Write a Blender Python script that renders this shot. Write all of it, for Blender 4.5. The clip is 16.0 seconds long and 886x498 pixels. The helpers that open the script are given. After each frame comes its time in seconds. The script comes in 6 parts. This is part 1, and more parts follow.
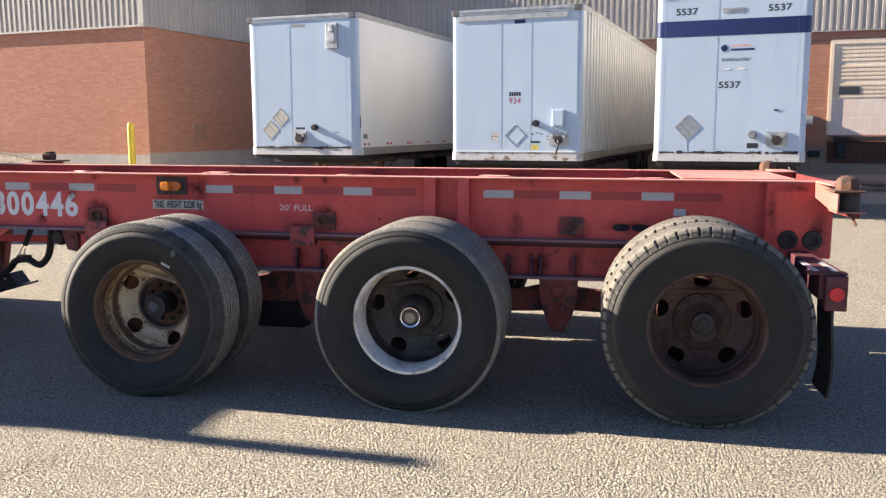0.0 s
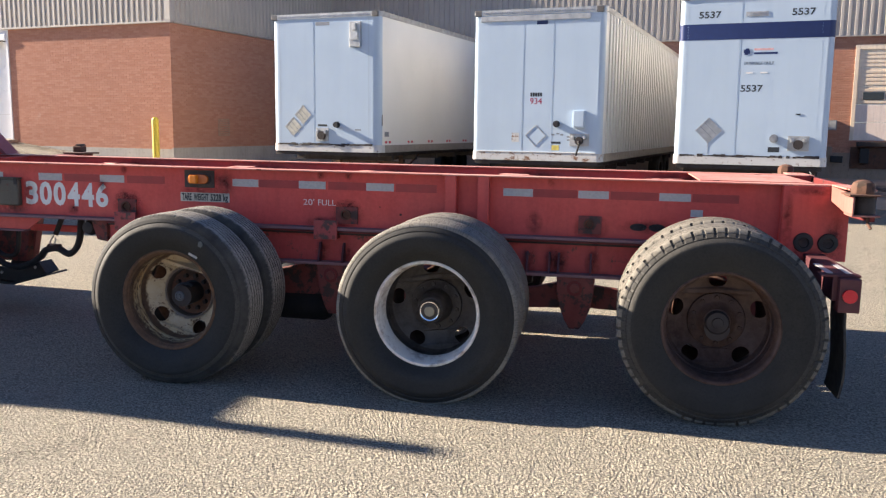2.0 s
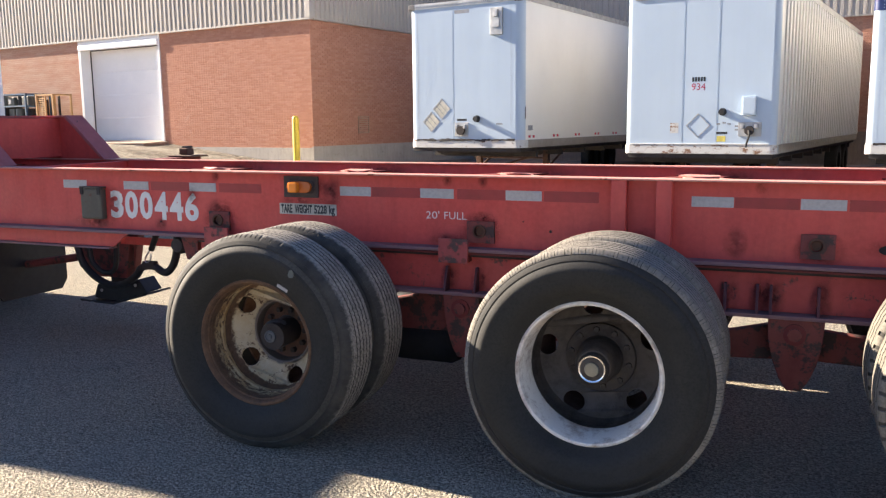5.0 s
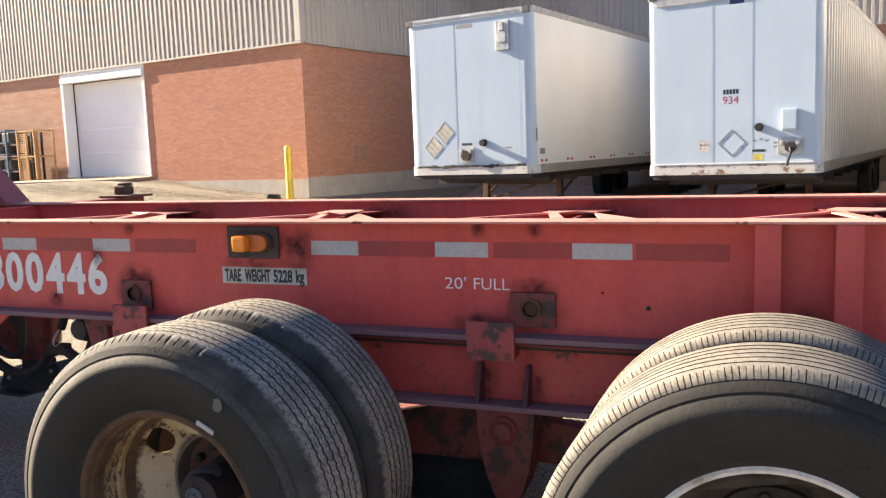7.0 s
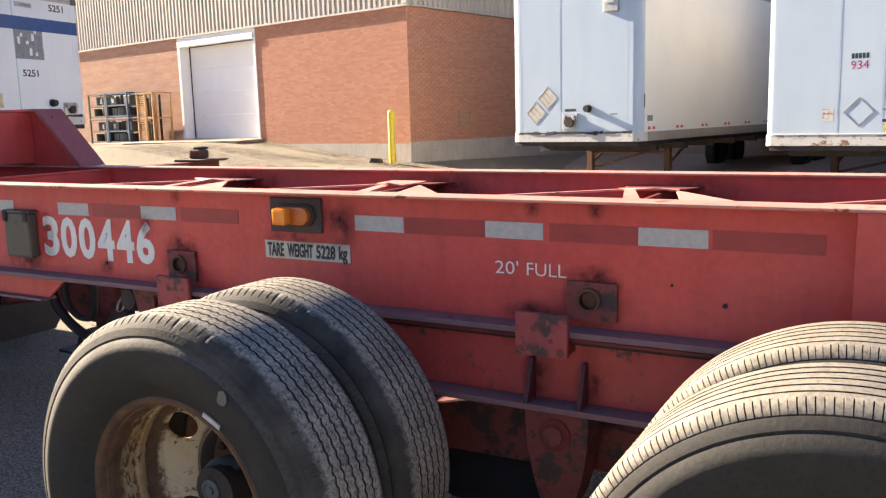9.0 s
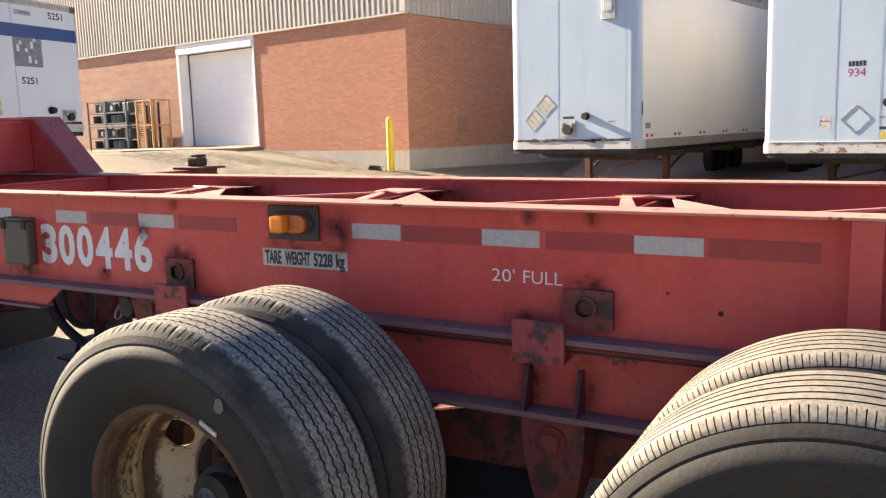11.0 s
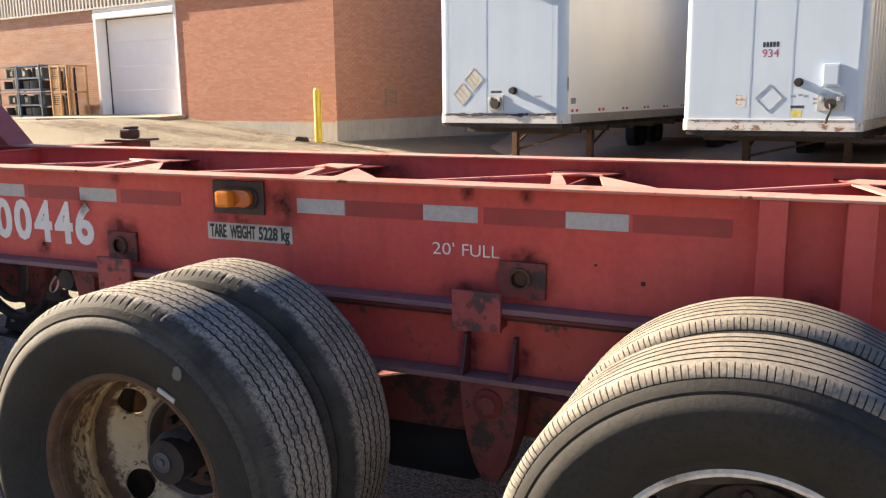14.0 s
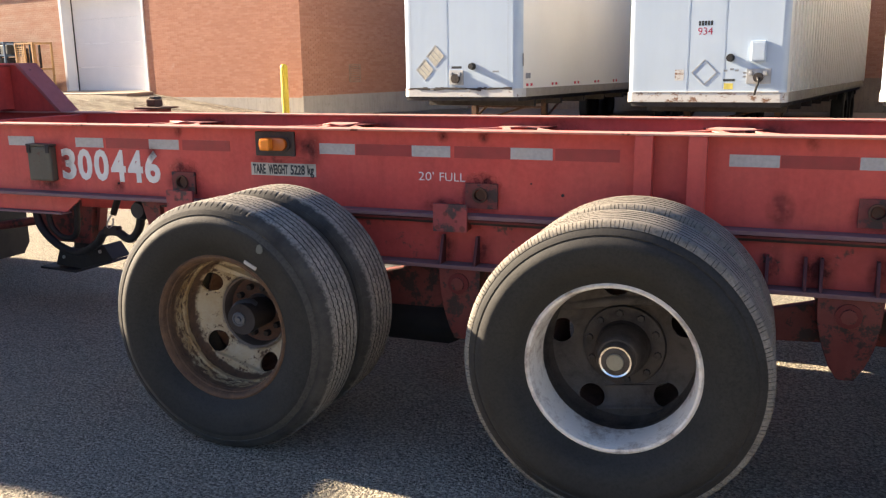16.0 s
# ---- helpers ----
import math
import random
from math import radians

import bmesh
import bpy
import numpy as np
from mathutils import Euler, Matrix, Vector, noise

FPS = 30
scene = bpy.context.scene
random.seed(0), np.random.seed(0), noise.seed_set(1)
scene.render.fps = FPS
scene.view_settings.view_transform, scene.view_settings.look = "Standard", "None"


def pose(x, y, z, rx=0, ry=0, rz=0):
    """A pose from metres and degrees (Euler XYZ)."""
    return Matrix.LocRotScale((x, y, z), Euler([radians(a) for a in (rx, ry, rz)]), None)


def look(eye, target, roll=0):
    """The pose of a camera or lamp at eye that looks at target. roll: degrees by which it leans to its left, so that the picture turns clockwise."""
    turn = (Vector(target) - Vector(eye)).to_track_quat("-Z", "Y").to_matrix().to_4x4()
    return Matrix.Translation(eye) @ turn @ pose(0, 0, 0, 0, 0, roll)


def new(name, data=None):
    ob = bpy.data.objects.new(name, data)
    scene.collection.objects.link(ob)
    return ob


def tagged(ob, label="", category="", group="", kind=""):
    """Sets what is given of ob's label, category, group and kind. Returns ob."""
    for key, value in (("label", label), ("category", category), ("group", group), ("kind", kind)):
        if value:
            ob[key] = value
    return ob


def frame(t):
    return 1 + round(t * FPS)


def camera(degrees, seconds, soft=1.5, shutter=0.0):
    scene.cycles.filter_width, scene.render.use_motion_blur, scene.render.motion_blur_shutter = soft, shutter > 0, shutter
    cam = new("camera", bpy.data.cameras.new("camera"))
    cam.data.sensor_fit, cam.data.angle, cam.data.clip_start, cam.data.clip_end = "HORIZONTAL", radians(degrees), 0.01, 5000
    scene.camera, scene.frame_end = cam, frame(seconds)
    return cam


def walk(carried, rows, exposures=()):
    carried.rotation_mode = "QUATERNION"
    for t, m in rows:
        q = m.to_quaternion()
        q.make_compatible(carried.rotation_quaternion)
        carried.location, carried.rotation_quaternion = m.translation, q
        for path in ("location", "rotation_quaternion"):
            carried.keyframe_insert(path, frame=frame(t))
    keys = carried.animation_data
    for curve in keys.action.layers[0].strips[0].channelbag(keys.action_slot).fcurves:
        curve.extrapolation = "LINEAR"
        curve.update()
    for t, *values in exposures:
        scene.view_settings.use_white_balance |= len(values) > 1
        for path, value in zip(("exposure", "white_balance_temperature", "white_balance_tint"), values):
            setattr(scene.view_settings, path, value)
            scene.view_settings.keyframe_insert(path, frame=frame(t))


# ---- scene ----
cam = camera(55.8, 16.0, soft=1.3)
PATH = [
    (0, (0.977, -2.386, 1.511), (0.623, -0.439, 1.228), -0.2),
    (0.5, (1.004, -2.461, 1.509), (0.698, -0.507, 1.213), -0.1),
    (1, (1.017, -2.472, 1.509), (0.721, -0.516, 1.211), 0.3),
    (1.5, (0.99, -2.5, 1.512), (0.659, -0.55, 1.22), 0.5),
    (2, (0.988, -2.493, 1.506), (0.591, -0.553, 1.221), 0.7),
    (2.5, (0.971, -2.485, 1.508), (0.53, -0.558, 1.21), 0.8),
    (3, (0.985, -2.392, 1.505), (0.525, -0.473, 1.178), 0.3),
    (3.5, (1.03, -2.144, 1.499), (0.456, -0.259, 1.154), 1.0),
    (4, (0.961, -1.884, 1.491), (0.255, -0.04, 1.172), 0.3),
    (4.2, (0.899, -1.782, 1.501), (0.177, 0.057, 1.195), -0.4),
    (6.3, (0.257, -0.345, 1.463), (-0.468, 1.496, 1.172), -0.8),
    (6.5, (0.197, -0.2, 1.472), (-0.535, 1.641, 1.203), -1.0),
    (7, (-0.007, 0.134, 1.456), (-0.735, 1.982, 1.221), -2.2),
    (7.5, (-0.048, 0.332, 1.479), (-0.813, 2.162, 1.222), -2.3),
    (8, (0.029, 0.454, 1.468), (-0.825, 2.238, 1.174), -1.3),
    (8.5, (0.043, 0.48, 1.456), (-0.883, 2.223, 1.131), -1.6),
    (9, (0.043, 0.465, 1.458), (-0.915, 2.194, 1.15), -1.6),
    (11.5, (0.06, 0.458, 1.464), (-0.894, 2.192, 1.179), -1.6),
    (12, (0.083, 0.448, 1.468), (-0.87, 2.184, 1.19), -1.6),
    (12.5, (0.085, 0.443, 1.47), (-0.851, 2.185, 1.168), -1.1),
    (13, (0.088, 0.443, 1.467), (-0.833, 2.186, 1.135), -0.8),
    (13.5, (0.071, 0.44, 1.472), (-0.821, 2.197, 1.129), -0.6),
    (14, (0.069, 0.319, 1.491), (-0.725, 2.119, 1.13), -0.7),
    (14.5, (0.109, -0.027, 1.502), (-0.592, 1.803, 1.099), -1.9),
    (15, (0.265, -0.362, 1.491), (-0.48, 1.449, 1.085), -1.5),
    (15.5, (0.365, -0.586, 1.515), (-0.389, 1.229, 1.143), -1.0),
    (16, (0.435, -0.772, 1.478), (-0.269, 1.054, 1.062), -0.9),
]
walk(cam, [(t, look(eye, target, roll)) for t, eye, target, roll in PATH], exposures=[(t, stops, kelvin, 10) for t, stops, kelvin in ((0.0, 2.18, 5650), (0.5, 2.19, 5650), (1.0, 2.11, 5650), (1.5, 2.08, 5650), (2.0, 2.09, 5650), (3.0, 2.09, 5700), (4.0, 2.26, 5600), (6.5, 2.40, 6200), (7.0, 2.42, 6200), (7.5, 2.34, 6200), (9.0, 2.48, 6250), (11.5, 2.37, 6250), (12.0, 2.37, 6250), (13.0, 2.31, 6250), (14.5, 2.30, 6400), (15.0, 2.45, 6350), (15.5, 2.60, 6350), (16.0, 2.46, 6350))])

# ---- world, sun ----
SUN_EL, SUN_B = 23.0, 4.8          # elevation; degrees by which the sun stands behind the chassis line
world = bpy.data.worlds.new("sky")
scene.world = world
world.use_nodes = True
wn = world.node_tree
sky = wn.nodes.new("ShaderNodeTexSky")
sky.sky_type, sky.sun_disc = "NISHITA", False
sky.sun_elevation, sky.sun_rotation = radians(SUN_EL), radians(270 + SUN_B)
sky.air_density, sky.dust_density, sky.ozone_density = 1.0, 0.35, 2.0
rich = wn.nodes.new("ShaderNodeMix")      # a clear-day blue
rich.data_type, rich.blend_type = "RGBA", "MULTIPLY"
rich.inputs["Factor"].default_value = 1.0
rich.inputs[7].default_value = (0.97, 0.955, 1.12, 1.0)
wn.links.new(sky.outputs[0], rich.inputs[6])
wn.links.new(rich.outputs[2], wn.nodes["Background"].inputs[0])
wn.nodes["Background"].inputs[1].default_value = 0.036
sun = new("sun", bpy.data.lights.new("sun", "SUN"))
sun.data.energy, sun.data.angle, sun.data.color = 5.0, radians(0.55), (1.0, 0.80, 0.57)
to_sun = Vector((-math.cos(radians(SUN_EL)) * math.cos(radians(SUN_B)), math.cos(radians(SUN_EL)) * math.sin(radians(SUN_B)), math.sin(radians(SUN_EL))))
sun.matrix_basis = look(to_sun * 60, (0, 0, 0))


# ---- materials ----
class Mat:
    """A small writer of node materials: m = Mat("name"); m.noise(...); m.mix(...); m.done(...)"""

    def __init__(self, name):
        self.m = bpy.data.materials.new(name)
        self.m.use_nodes = True
        self.t = self.m.node_tree
        self.b = self.t.nodes["Principled BSDF"]
        self.co = self.t.nodes.new("ShaderNodeTexCoord").outputs["Object"]

    def node(self, kind, **props):
        n = self.t.nodes.new(kind)
        for k, v in props.items():
            if k == "blend_type":
                n.blend_type = v
            elif k == "operation":
                n.operation = v
            elif k == "data_type":
                n.data_type = v
            elif k == "feature":
                n.feature = v
        return n

    def put(self, sock, v):
        if hasattr(v, "is_linked"):
            self.t.links.new(v, sock)
        else:
            sock.default_value = v
        return sock

    def scaled(self, sx, sy, sz):
        n = self.node("ShaderNodeMapping")
        self.t.links.new(self.co, n.inputs["Vector"])
        n.inputs["Scale"].default_value = (sx, sy, sz)
        return n.outputs[0]

    def noise(self, scale, detail=4.0, rough=0.55, vec=None, distort=0.0):
        n = self.node("ShaderNodeTexNoise")
        self.t.links.new(vec or self.co, n.inputs["Vector"])
        n.inputs["Scale"].default_value, n.inputs["Detail"].default_value = scale, detail
        n.inputs["Roughness"].default_value, n.inputs["Distortion"].default_value = rough, distort
        return n.outputs["Fac"]

    def cells(self, scale, feature="F1", out="Distance", vec=None):
        n = self.node("ShaderNodeTexVoronoi", feature=feature)
        self.t.links.new(vec or self.co, n.inputs["Vector"])
        n.inputs["Scale"].default_value = scale
        return n.outputs[out]

    def ramp(self, fac, lo, hi, a=0.0, b=1.0):
        n = self.node("ShaderNodeMapRange")
        self.put(n.inputs["Value"], fac)
        for k, v in zip(("From Min", "From Max", "To Min", "To Max"), (lo, hi, a, b)):
            n.inputs[k].default_value = v
        return n.outputs[0]

    def math(self, op, a, b):
        n = self.node("ShaderNodeMath", operation=op)
        self.put(n.inputs[0], a), self.put(n.inputs[1], b)
        return n.outputs[0]

    def mix(self, fac, a, b, blend="MIX"):
        n = self.node("ShaderNodeMix", data_type="RGBA", blend_type=blend)
        self.put(n.inputs["Factor"], fac)
        for s, v in ((n.inputs[6], a), (n.inputs[7], b)):
            self.put(s, v if hasattr(v, "is_linked") else (*v, 1.0))
        return n.outputs[2]

    def bump(self, height, strength=0.3, dist=0.01):
        n = self.node("ShaderNodeBump")
        n.inputs["Strength"].default_value, n.inputs["Distance"].default_value = strength, dist
        self.t.links.new(height, n.inputs["Height"])
        self.t.links.new(n.outputs[0], self.b.inputs["Normal"])

    def done(self, color, rough=0.6, metal=0.0, spec=None):
        self.put(self.b.inputs["Base Color"], color if hasattr(color, "is_linked") else (*color, 1.0))
        self.put(self.b.inputs["Roughness"], rough)
        self.b.inputs["Metallic"].default_value = metal
        if spec is not None:
            self.b.inputs["Specular IOR Level"].default_value = spec
        return self.m


def painted(name, base, worn, rust=(0.09, 0.035, 0.018), amount=0.62, rough=0.5, streak=True, fine=40.0):
    """Old paint: fading at a large scale, dirt streaks running down, rust where it has chipped."""
    m = Mat(name)
    c = m.mix(m.ramp(m.noise(1.7, 5, 0.6), 0.3, 0.7), base, worn)
    if streak:
        c = m.mix(m.ramp(m.noise(3.0, 4, 0.6, m.scaled(5, 5, 0.5)), 0.45, 0.85, 0, 0.45), c, [v * 0.5 for v in base])
    c = m.mix(m.ramp(m.noise(fine, 3, 0.6), 0.35, 0.7, 0.0, 0.25), c, [min(1, v * 1.35) for v in worn])
    chip = m.ramp(m.noise(9.0, 8, 0.75), amount, amount + 0.05)
    c = m.mix(chip, c, rust)
    m.bump(m.noise(fine * 2, 4, 0.6), 0.12, 0.004)
    return m.done(c, m.ramp(m.noise(6, 4), 0.3, 0.7, rough - 0.1, rough + 0.15))


def plain(name, base, rough=0.6, metal=0.0, vary=0.25, scale=12.0, bump=0.1):
    m = Mat(name)
    c = m.mix(m.ramp(m.noise(scale, 5, 0.6), 0.3, 0.7), [v * (1 - vary) for v in base], [min(1, v * (1 + vary)) for v in base])
    if bump:
        m.bump(m.noise(scale * 6, 4), bump, 0.004)
    return m.done(c, m.ramp(m.noise(scale * 2, 3), 0.3, 0.7, max(0.05, rough - 0.08), rough + 0.08), metal)


RED = painted("red paint", (0.50, 0.050, 0.040), (0.56, 0.082, 0.063), amount=0.69)
SLIDE = painted("darker red paint", (0.36, 0.041, 0.036), (0.42, 0.066, 0.055), rust=(0.09, 0.04, 0.034), amount=0.57, rough=0.6)
CLIP_RED = painted("grimy faded red paint", (0.29, 0.048, 0.044), (0.34, 0.075, 0.066), rust=(0.07, 0.04, 0.036), amount=0.5, rough=0.65)
# under-frame copy of the red with deep shade put into its colour
RED_SHADED = painted("dusty red paint darkened for shade", (0.12, 0.011, 0.011), (0.16, 0.022, 0.018), rust=(0.035, 0.015, 0.012), amount=0.6, rough=0.65)
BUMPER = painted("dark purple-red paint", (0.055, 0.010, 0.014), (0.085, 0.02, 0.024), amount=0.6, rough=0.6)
GOOSE = painted("grimy purple-red paint", (0.30, 0.072, 0.066), (0.36, 0.11, 0.095), rust=(0.08, 0.03, 0.03), amount=0.6, rough=0.6)
# worn red for upward faces; the sun's pink is put into the colour
RED_SUNLIT = painted("worn red paint paled for sunlight", (0.46, 0.15, 0.115), (0.54, 0.27, 0.21), amount=0.58, rough=0.6, streak=False)
# pinkish red that carries direct sun on the bolster faces in its colour
SUNLIT_PINK = painted("pinkish red paint set for sunlit faces", (0.23, 0.085, 0.06), (0.29, 0.13, 0.10), rust=(0.25, 0.08, 0.05), amount=0.6, rough=0.6, streak=False)
RED_TAPE = plain("faded red tape", (0.31, 0.034, 0.033), 0.45, vary=0.15)
# grime on the flanges, with the sky's purple tint mixed into the colour
FLANGE = painted("grimy flange paint with purple skylight in it", (0.165, 0.088, 0.094), (0.20, 0.115, 0.118), rust=(0.10, 0.03, 0.03), amount=0.6, rough=0.7, streak=False)
TAPE = plain("grey-white reflective tape", (0.42, 0.41, 0.40), 0.4, vary=0.12, scale=60)
PIN_RED = painted("grimy red-brown paint", (0.15, 0.030, 0.025), (0.20, 0.05, 0.04), rust=(0.05, 0.03, 0.025), amount=0.5, rough=0.7)
RUST = painted("rusty steel", (0.075, 0.034, 0.02), (0.12, 0.058, 0.034), rust=(0.05, 0.03, 0.02), amount=0.55, rough=0.8)
GRIME = painted("greasy dark steel", (0.022, 0.017, 0.016), (0.035, 0.026, 0.023), rust=(0.016, 0.010, 0.008), amount=0.55, rough=0.7)
BLACK = plain("black rubber", (0.010, 0.010, 0.011), 0.6)
SOOT = plain("sooty black steel", (0.011, 0.0105, 0.010), 0.95, bump=0.3)
WHITE_DECAL = plain("white decal", (0.72, 0.70, 0.66), 0.5, vary=0.08)
OIL_GLASS = plain("clouded oil window", (0.24, 0.215, 0.15), 0.35)
OLD_LABEL = plain("yellowed white label", (0.48, 0.45, 0.37), 0.5, vary=0.2)
LAMP_PLATE = painted("grimy brown-grey plate", (0.05, 0.036, 0.032), (0.085, 0.06, 0.05), rust=(0.12, 0.05, 0.04), amount=0.56, rough=0.7)
BLACK_DECAL = plain("black lettering", (0.02, 0.025, 0.03), 0.5)
RED_DECAL = plain("red lettering", (0.60, 0.03, 0.06), 0.5)
MAROON = plain("faded maroon lettering", (0.33, 0.03, 0.07), 0.5)
BLUE_DECAL = plain("navy blue decal", (0.010, 0.022, 0.10), 0.4, vary=0.1)
ROYAL = plain("royal blue decal", (0.022, 0.075, 0.24), 0.4, vary=0.15)
GREY_DECAL = plain("grey decal", (0.22, 0.23, 0.25), 0.5)
YELLOW = painted("yellow bollard paint", (0.75, 0.50, 0.02), (0.80, 0.60, 0.06), amount=0.75)
BOX_GREEN = painted("grey-green painted steel", (0.07, 0.062, 0.045), (0.10, 0.085, 0.06), amount=0.6)
CONCRETE = painted("old concrete", (0.36, 0.33, 0.29), (0.45, 0.42, 0.37), rust=(0.24, 0.21, 0.18), amount=0.6, rough=0.9)
BROWN_CONCRETE = painted("brown stained concrete", (0.27, 0.20, 0.15), (0.35, 0.27, 0.20), rust=(0.14, 0.10, 0.07), amount=0.6, rough=0.9)
TAN_CONCRETE = painted("tan dusty concrete", (0.31, 0.235, 0.17), (0.38, 0.295, 0.22), rust=(0.22, 0.16, 0.115), amount=0.62, rough=0.9, streak=False)
STEEL = plain("dull steel", (0.42, 0.42, 0.42), 0.4, 0.8)
CAP = plain("tarnished dark grey metal", (0.10, 0.095, 0.09), 0.6, 0.2)
CHROME = plain("bright metal", (0.75, 0.75, 0.75), 0.18, 1.0, bump=0)
ALU = plain("worn aluminium", (0.42, 0.42, 0.41), 0.45, 0.6, scale=8)
DOOR_WHITE = painted("white door paint", (0.72, 0.73, 0.74), (0.78, 0.78, 0.78), rust=(0.55, 0.54, 0.5), amount=0.7, rough=0.45, streak=False)
DOOR_CREAM = painted("cream door paint", (0.76, 0.60, 0.43), (0.82, 0.67, 0.50), rust=(0.3, 0.22, 0.14), amount=0.66, rough=0.5)
DOOR_PALE = painted("pale pinkish door paint", (0.78, 0.63, 0.53), (0.84, 0.70, 0.60), rust=(0.4, 0.3, 0.22), amount=0.66, rough=0.5)
GLASS_DARK = plain("dark window", (0.03, 0.035, 0.04), 0.1, bump=0)
BLUE_STEEL = painted("blue painted steel", (0.035, 0.08, 0.15), (0.06, 0.12, 0.19), amount=0.58)
TAN_STEEL = painted("orange-tan painted steel", (0.42, 0.22, 0.07), (0.50, 0.30, 0.12), amount=0.6)
PLACARD = plain("weathered cream placard", (0.46, 0.44, 0.36), 0.6)
RACK_GREY = painted("grey-green rack paint", (0.13, 0.12, 0.095), (0.19, 0.17, 0.13), amount=0.6)
LOAD = plain("dark green-grey parts", (0.085, 0.09, 0.08), 0.5, scale=5)
LOAD_PALE = plain("pale parts and labels", (0.45, 0.44, 0.42), 0.6, scale=5)


def asphalt():
    m = Mat("worn asphalt with pale aggregate")
    wob = m.node("ShaderNodeVectorMath", operation="ADD")
    m.t.links.new(m.co, wob.inputs[0])
    jig = m.node("ShaderNodeTexNoise")
    m.t.links.new(m.co, jig.inputs["Vector"])
    jig.inputs["Scale"].default_value = 60.0
    soft = m.node("ShaderNodeVectorMath", operation="MULTIPLY")
    m.t.links.new(jig.outputs["Color"], soft.inputs[0])
    soft.inputs[1].default_value = (0.012, 0.012, 0.012)
    m.t.links.new(soft.outputs[0], wob.inputs[1])
    vec = wob.outputs[0]
    n = m.node("ShaderNodeSeparateColor")
    m.t.links.new(m.cells(85.0, "F1", "Color", vec), n.inputs[0])
    pick = n.outputs[0]
    c = m.mix(m.ramp(pick, 0.05, 0.95), (0.53, 0.477, 0.373), (0.88, 0.795, 0.622))
    c = m.mix(m.ramp(pick, 0.0, 0.14, 0.6, 0.0), c, (0.14, 0.122, 0.098))
    gaps = m.ramp(m.cells(85.0, vec=vec), 0.42, 0.72)
    c = m.mix(gaps, c, (0.33, 0.295, 0.235))
    c = m.mix(m.ramp(m.noise(420, 2), 0.4, 0.75, 0, 0.3), c, (0.50, 0.46, 0.38))
    # shade inside the pits is put into the colour as well as the relief
    pits = m.ramp(m.noise(62, 3, 0.6, distort=0.4), 0.565, 0.63)
    c = m.mix(m.math("MULTIPLY", pits, 0.8), c, (0.12, 0.104, 0.084))
    c = m.mix(m.ramp(m.noise(0.5, 6, 0.6), 0.35, 0.7, 0.0, 0.3), c, (0.30, 0.27, 0.22))
    c = m.mix(m.ramp(m.noise(2.2, 6, 0.65, distort=0.6), 0.48, 0.75, 0.0, 0.5), c, (0.46, 0.42, 0.345))
    edge = m.cells(0.33, "DISTANCE_TO_EDGE", "Distance", None)
    lane = m.math("ADD", edge, m.ramp(m.noise(3.5, 5, 0.7), 0.3, 0.7, -0.05, 0.05))
    line = m.ramp(m.math("ABSOLUTE", lane, 0.0), 0.0, 0.006, 1.0, 0.0)
    line = m.math("MULTIPLY", line, m.ramp(m.noise(0.6, 2), 0.5, 0.6))
    c = m.mix(m.math("MULTIPLY", line, 0.4), c, (0.08, 0.073, 0.065))
    oil = m.ramp(m.noise(0.35, 3, 0.5, distort=0.8), 0.68, 0.76, 0, 0.2)
    c = m.mix(oil, c, (0.07, 0.062, 0.055))
    h = m.math("SUBTRACT", m.ramp(m.cells(70.0, vec=vec), 0.0, 0.7, 1.2, 0.0), line)
    h = m.math("ADD", h, m.math("MULTIPLY", m.noise(240, 3, 0.6), 0.5))
    h = m.math("SUBTRACT", h, m.math("MULTIPLY", pits, 1.5))
    h = m.math("ADD", h, m.math("MULTIPLY", m.noise(46, 4, 0.62), 3.2))
    m.bump(h, 1.0, 0.045)
    return m.done(c, 0.9, spec=0.25)


def brick(name, islands):
    m = Mat(name)
    if islands:
        r = m.node("ShaderNodeNewGeometry").outputs["Random Per Island"]
    else:
        r = m.node("ShaderNodeObjectInfo").outputs["Random"]
    c = m.mix(m.ramp(r, 0.0, 1.0), (0.445, 0.217, 0.143), (0.52, 0.28, 0.192))
    c = m.mix(m.ramp(m.noise(0.6, 5, 0.6), 0.4, 0.7, 0, 0.4), c, (0.46, 0.22, 0.14))
    c = m.mix(m.ramp(m.noise(55, 4, 0.7), 0.4, 0.7, 0, 0.2), c, (0.33, 0.14, 0.085))
    eff = m.math("MULTIPLY", m.ramp(m.noise(1.1, 6, 0.7, distort=0.5), 0.62, 0.72), m.ramp(m.noise(20, 3), 0.4, 0.6))
    c = m.mix(m.math("MULTIPLY", eff, 0.5), c, (0.55, 0.45, 0.38))
    if islands:                # a washed-out, streaked stretch beyond the door
        sep = m.node("ShaderNodeSeparateXYZ")
        m.t.links.new(m.co, sep.inputs[0])
        wash = m.math("MULTIPLY", m.ramp(sep.outputs[0], -9.6, -11.0), m.ramp(m.noise(2.2, 6, 0.7, m.scaled(0.35, 1, 2.4)), 0.36, 0.62, 0.1, 0.8))
        c = m.mix(wash, c, (0.56, 0.395, 0.29))
    m.bump(m.noise(70, 5, 0.7), 0.5, 0.006)
    return m.done(c, 0.9, spec=0.2)


def cladding(name, base):
    m = Mat(name)
    c = m.mix(m.ramp(m.noise(0.5, 4), 0.3, 0.7), [v * 0.88 for v in base], [min(1, v * 1.08) for v in base])
    c = m.mix(m.ramp(m.noise(2.0, 5, 0.65, m.scaled(6, 6, 0.25)), 0.5, 0.85, 0, 0.4), c, [v * 0.62 for v in base])
    return m.done(c, 0.5, 0.1)


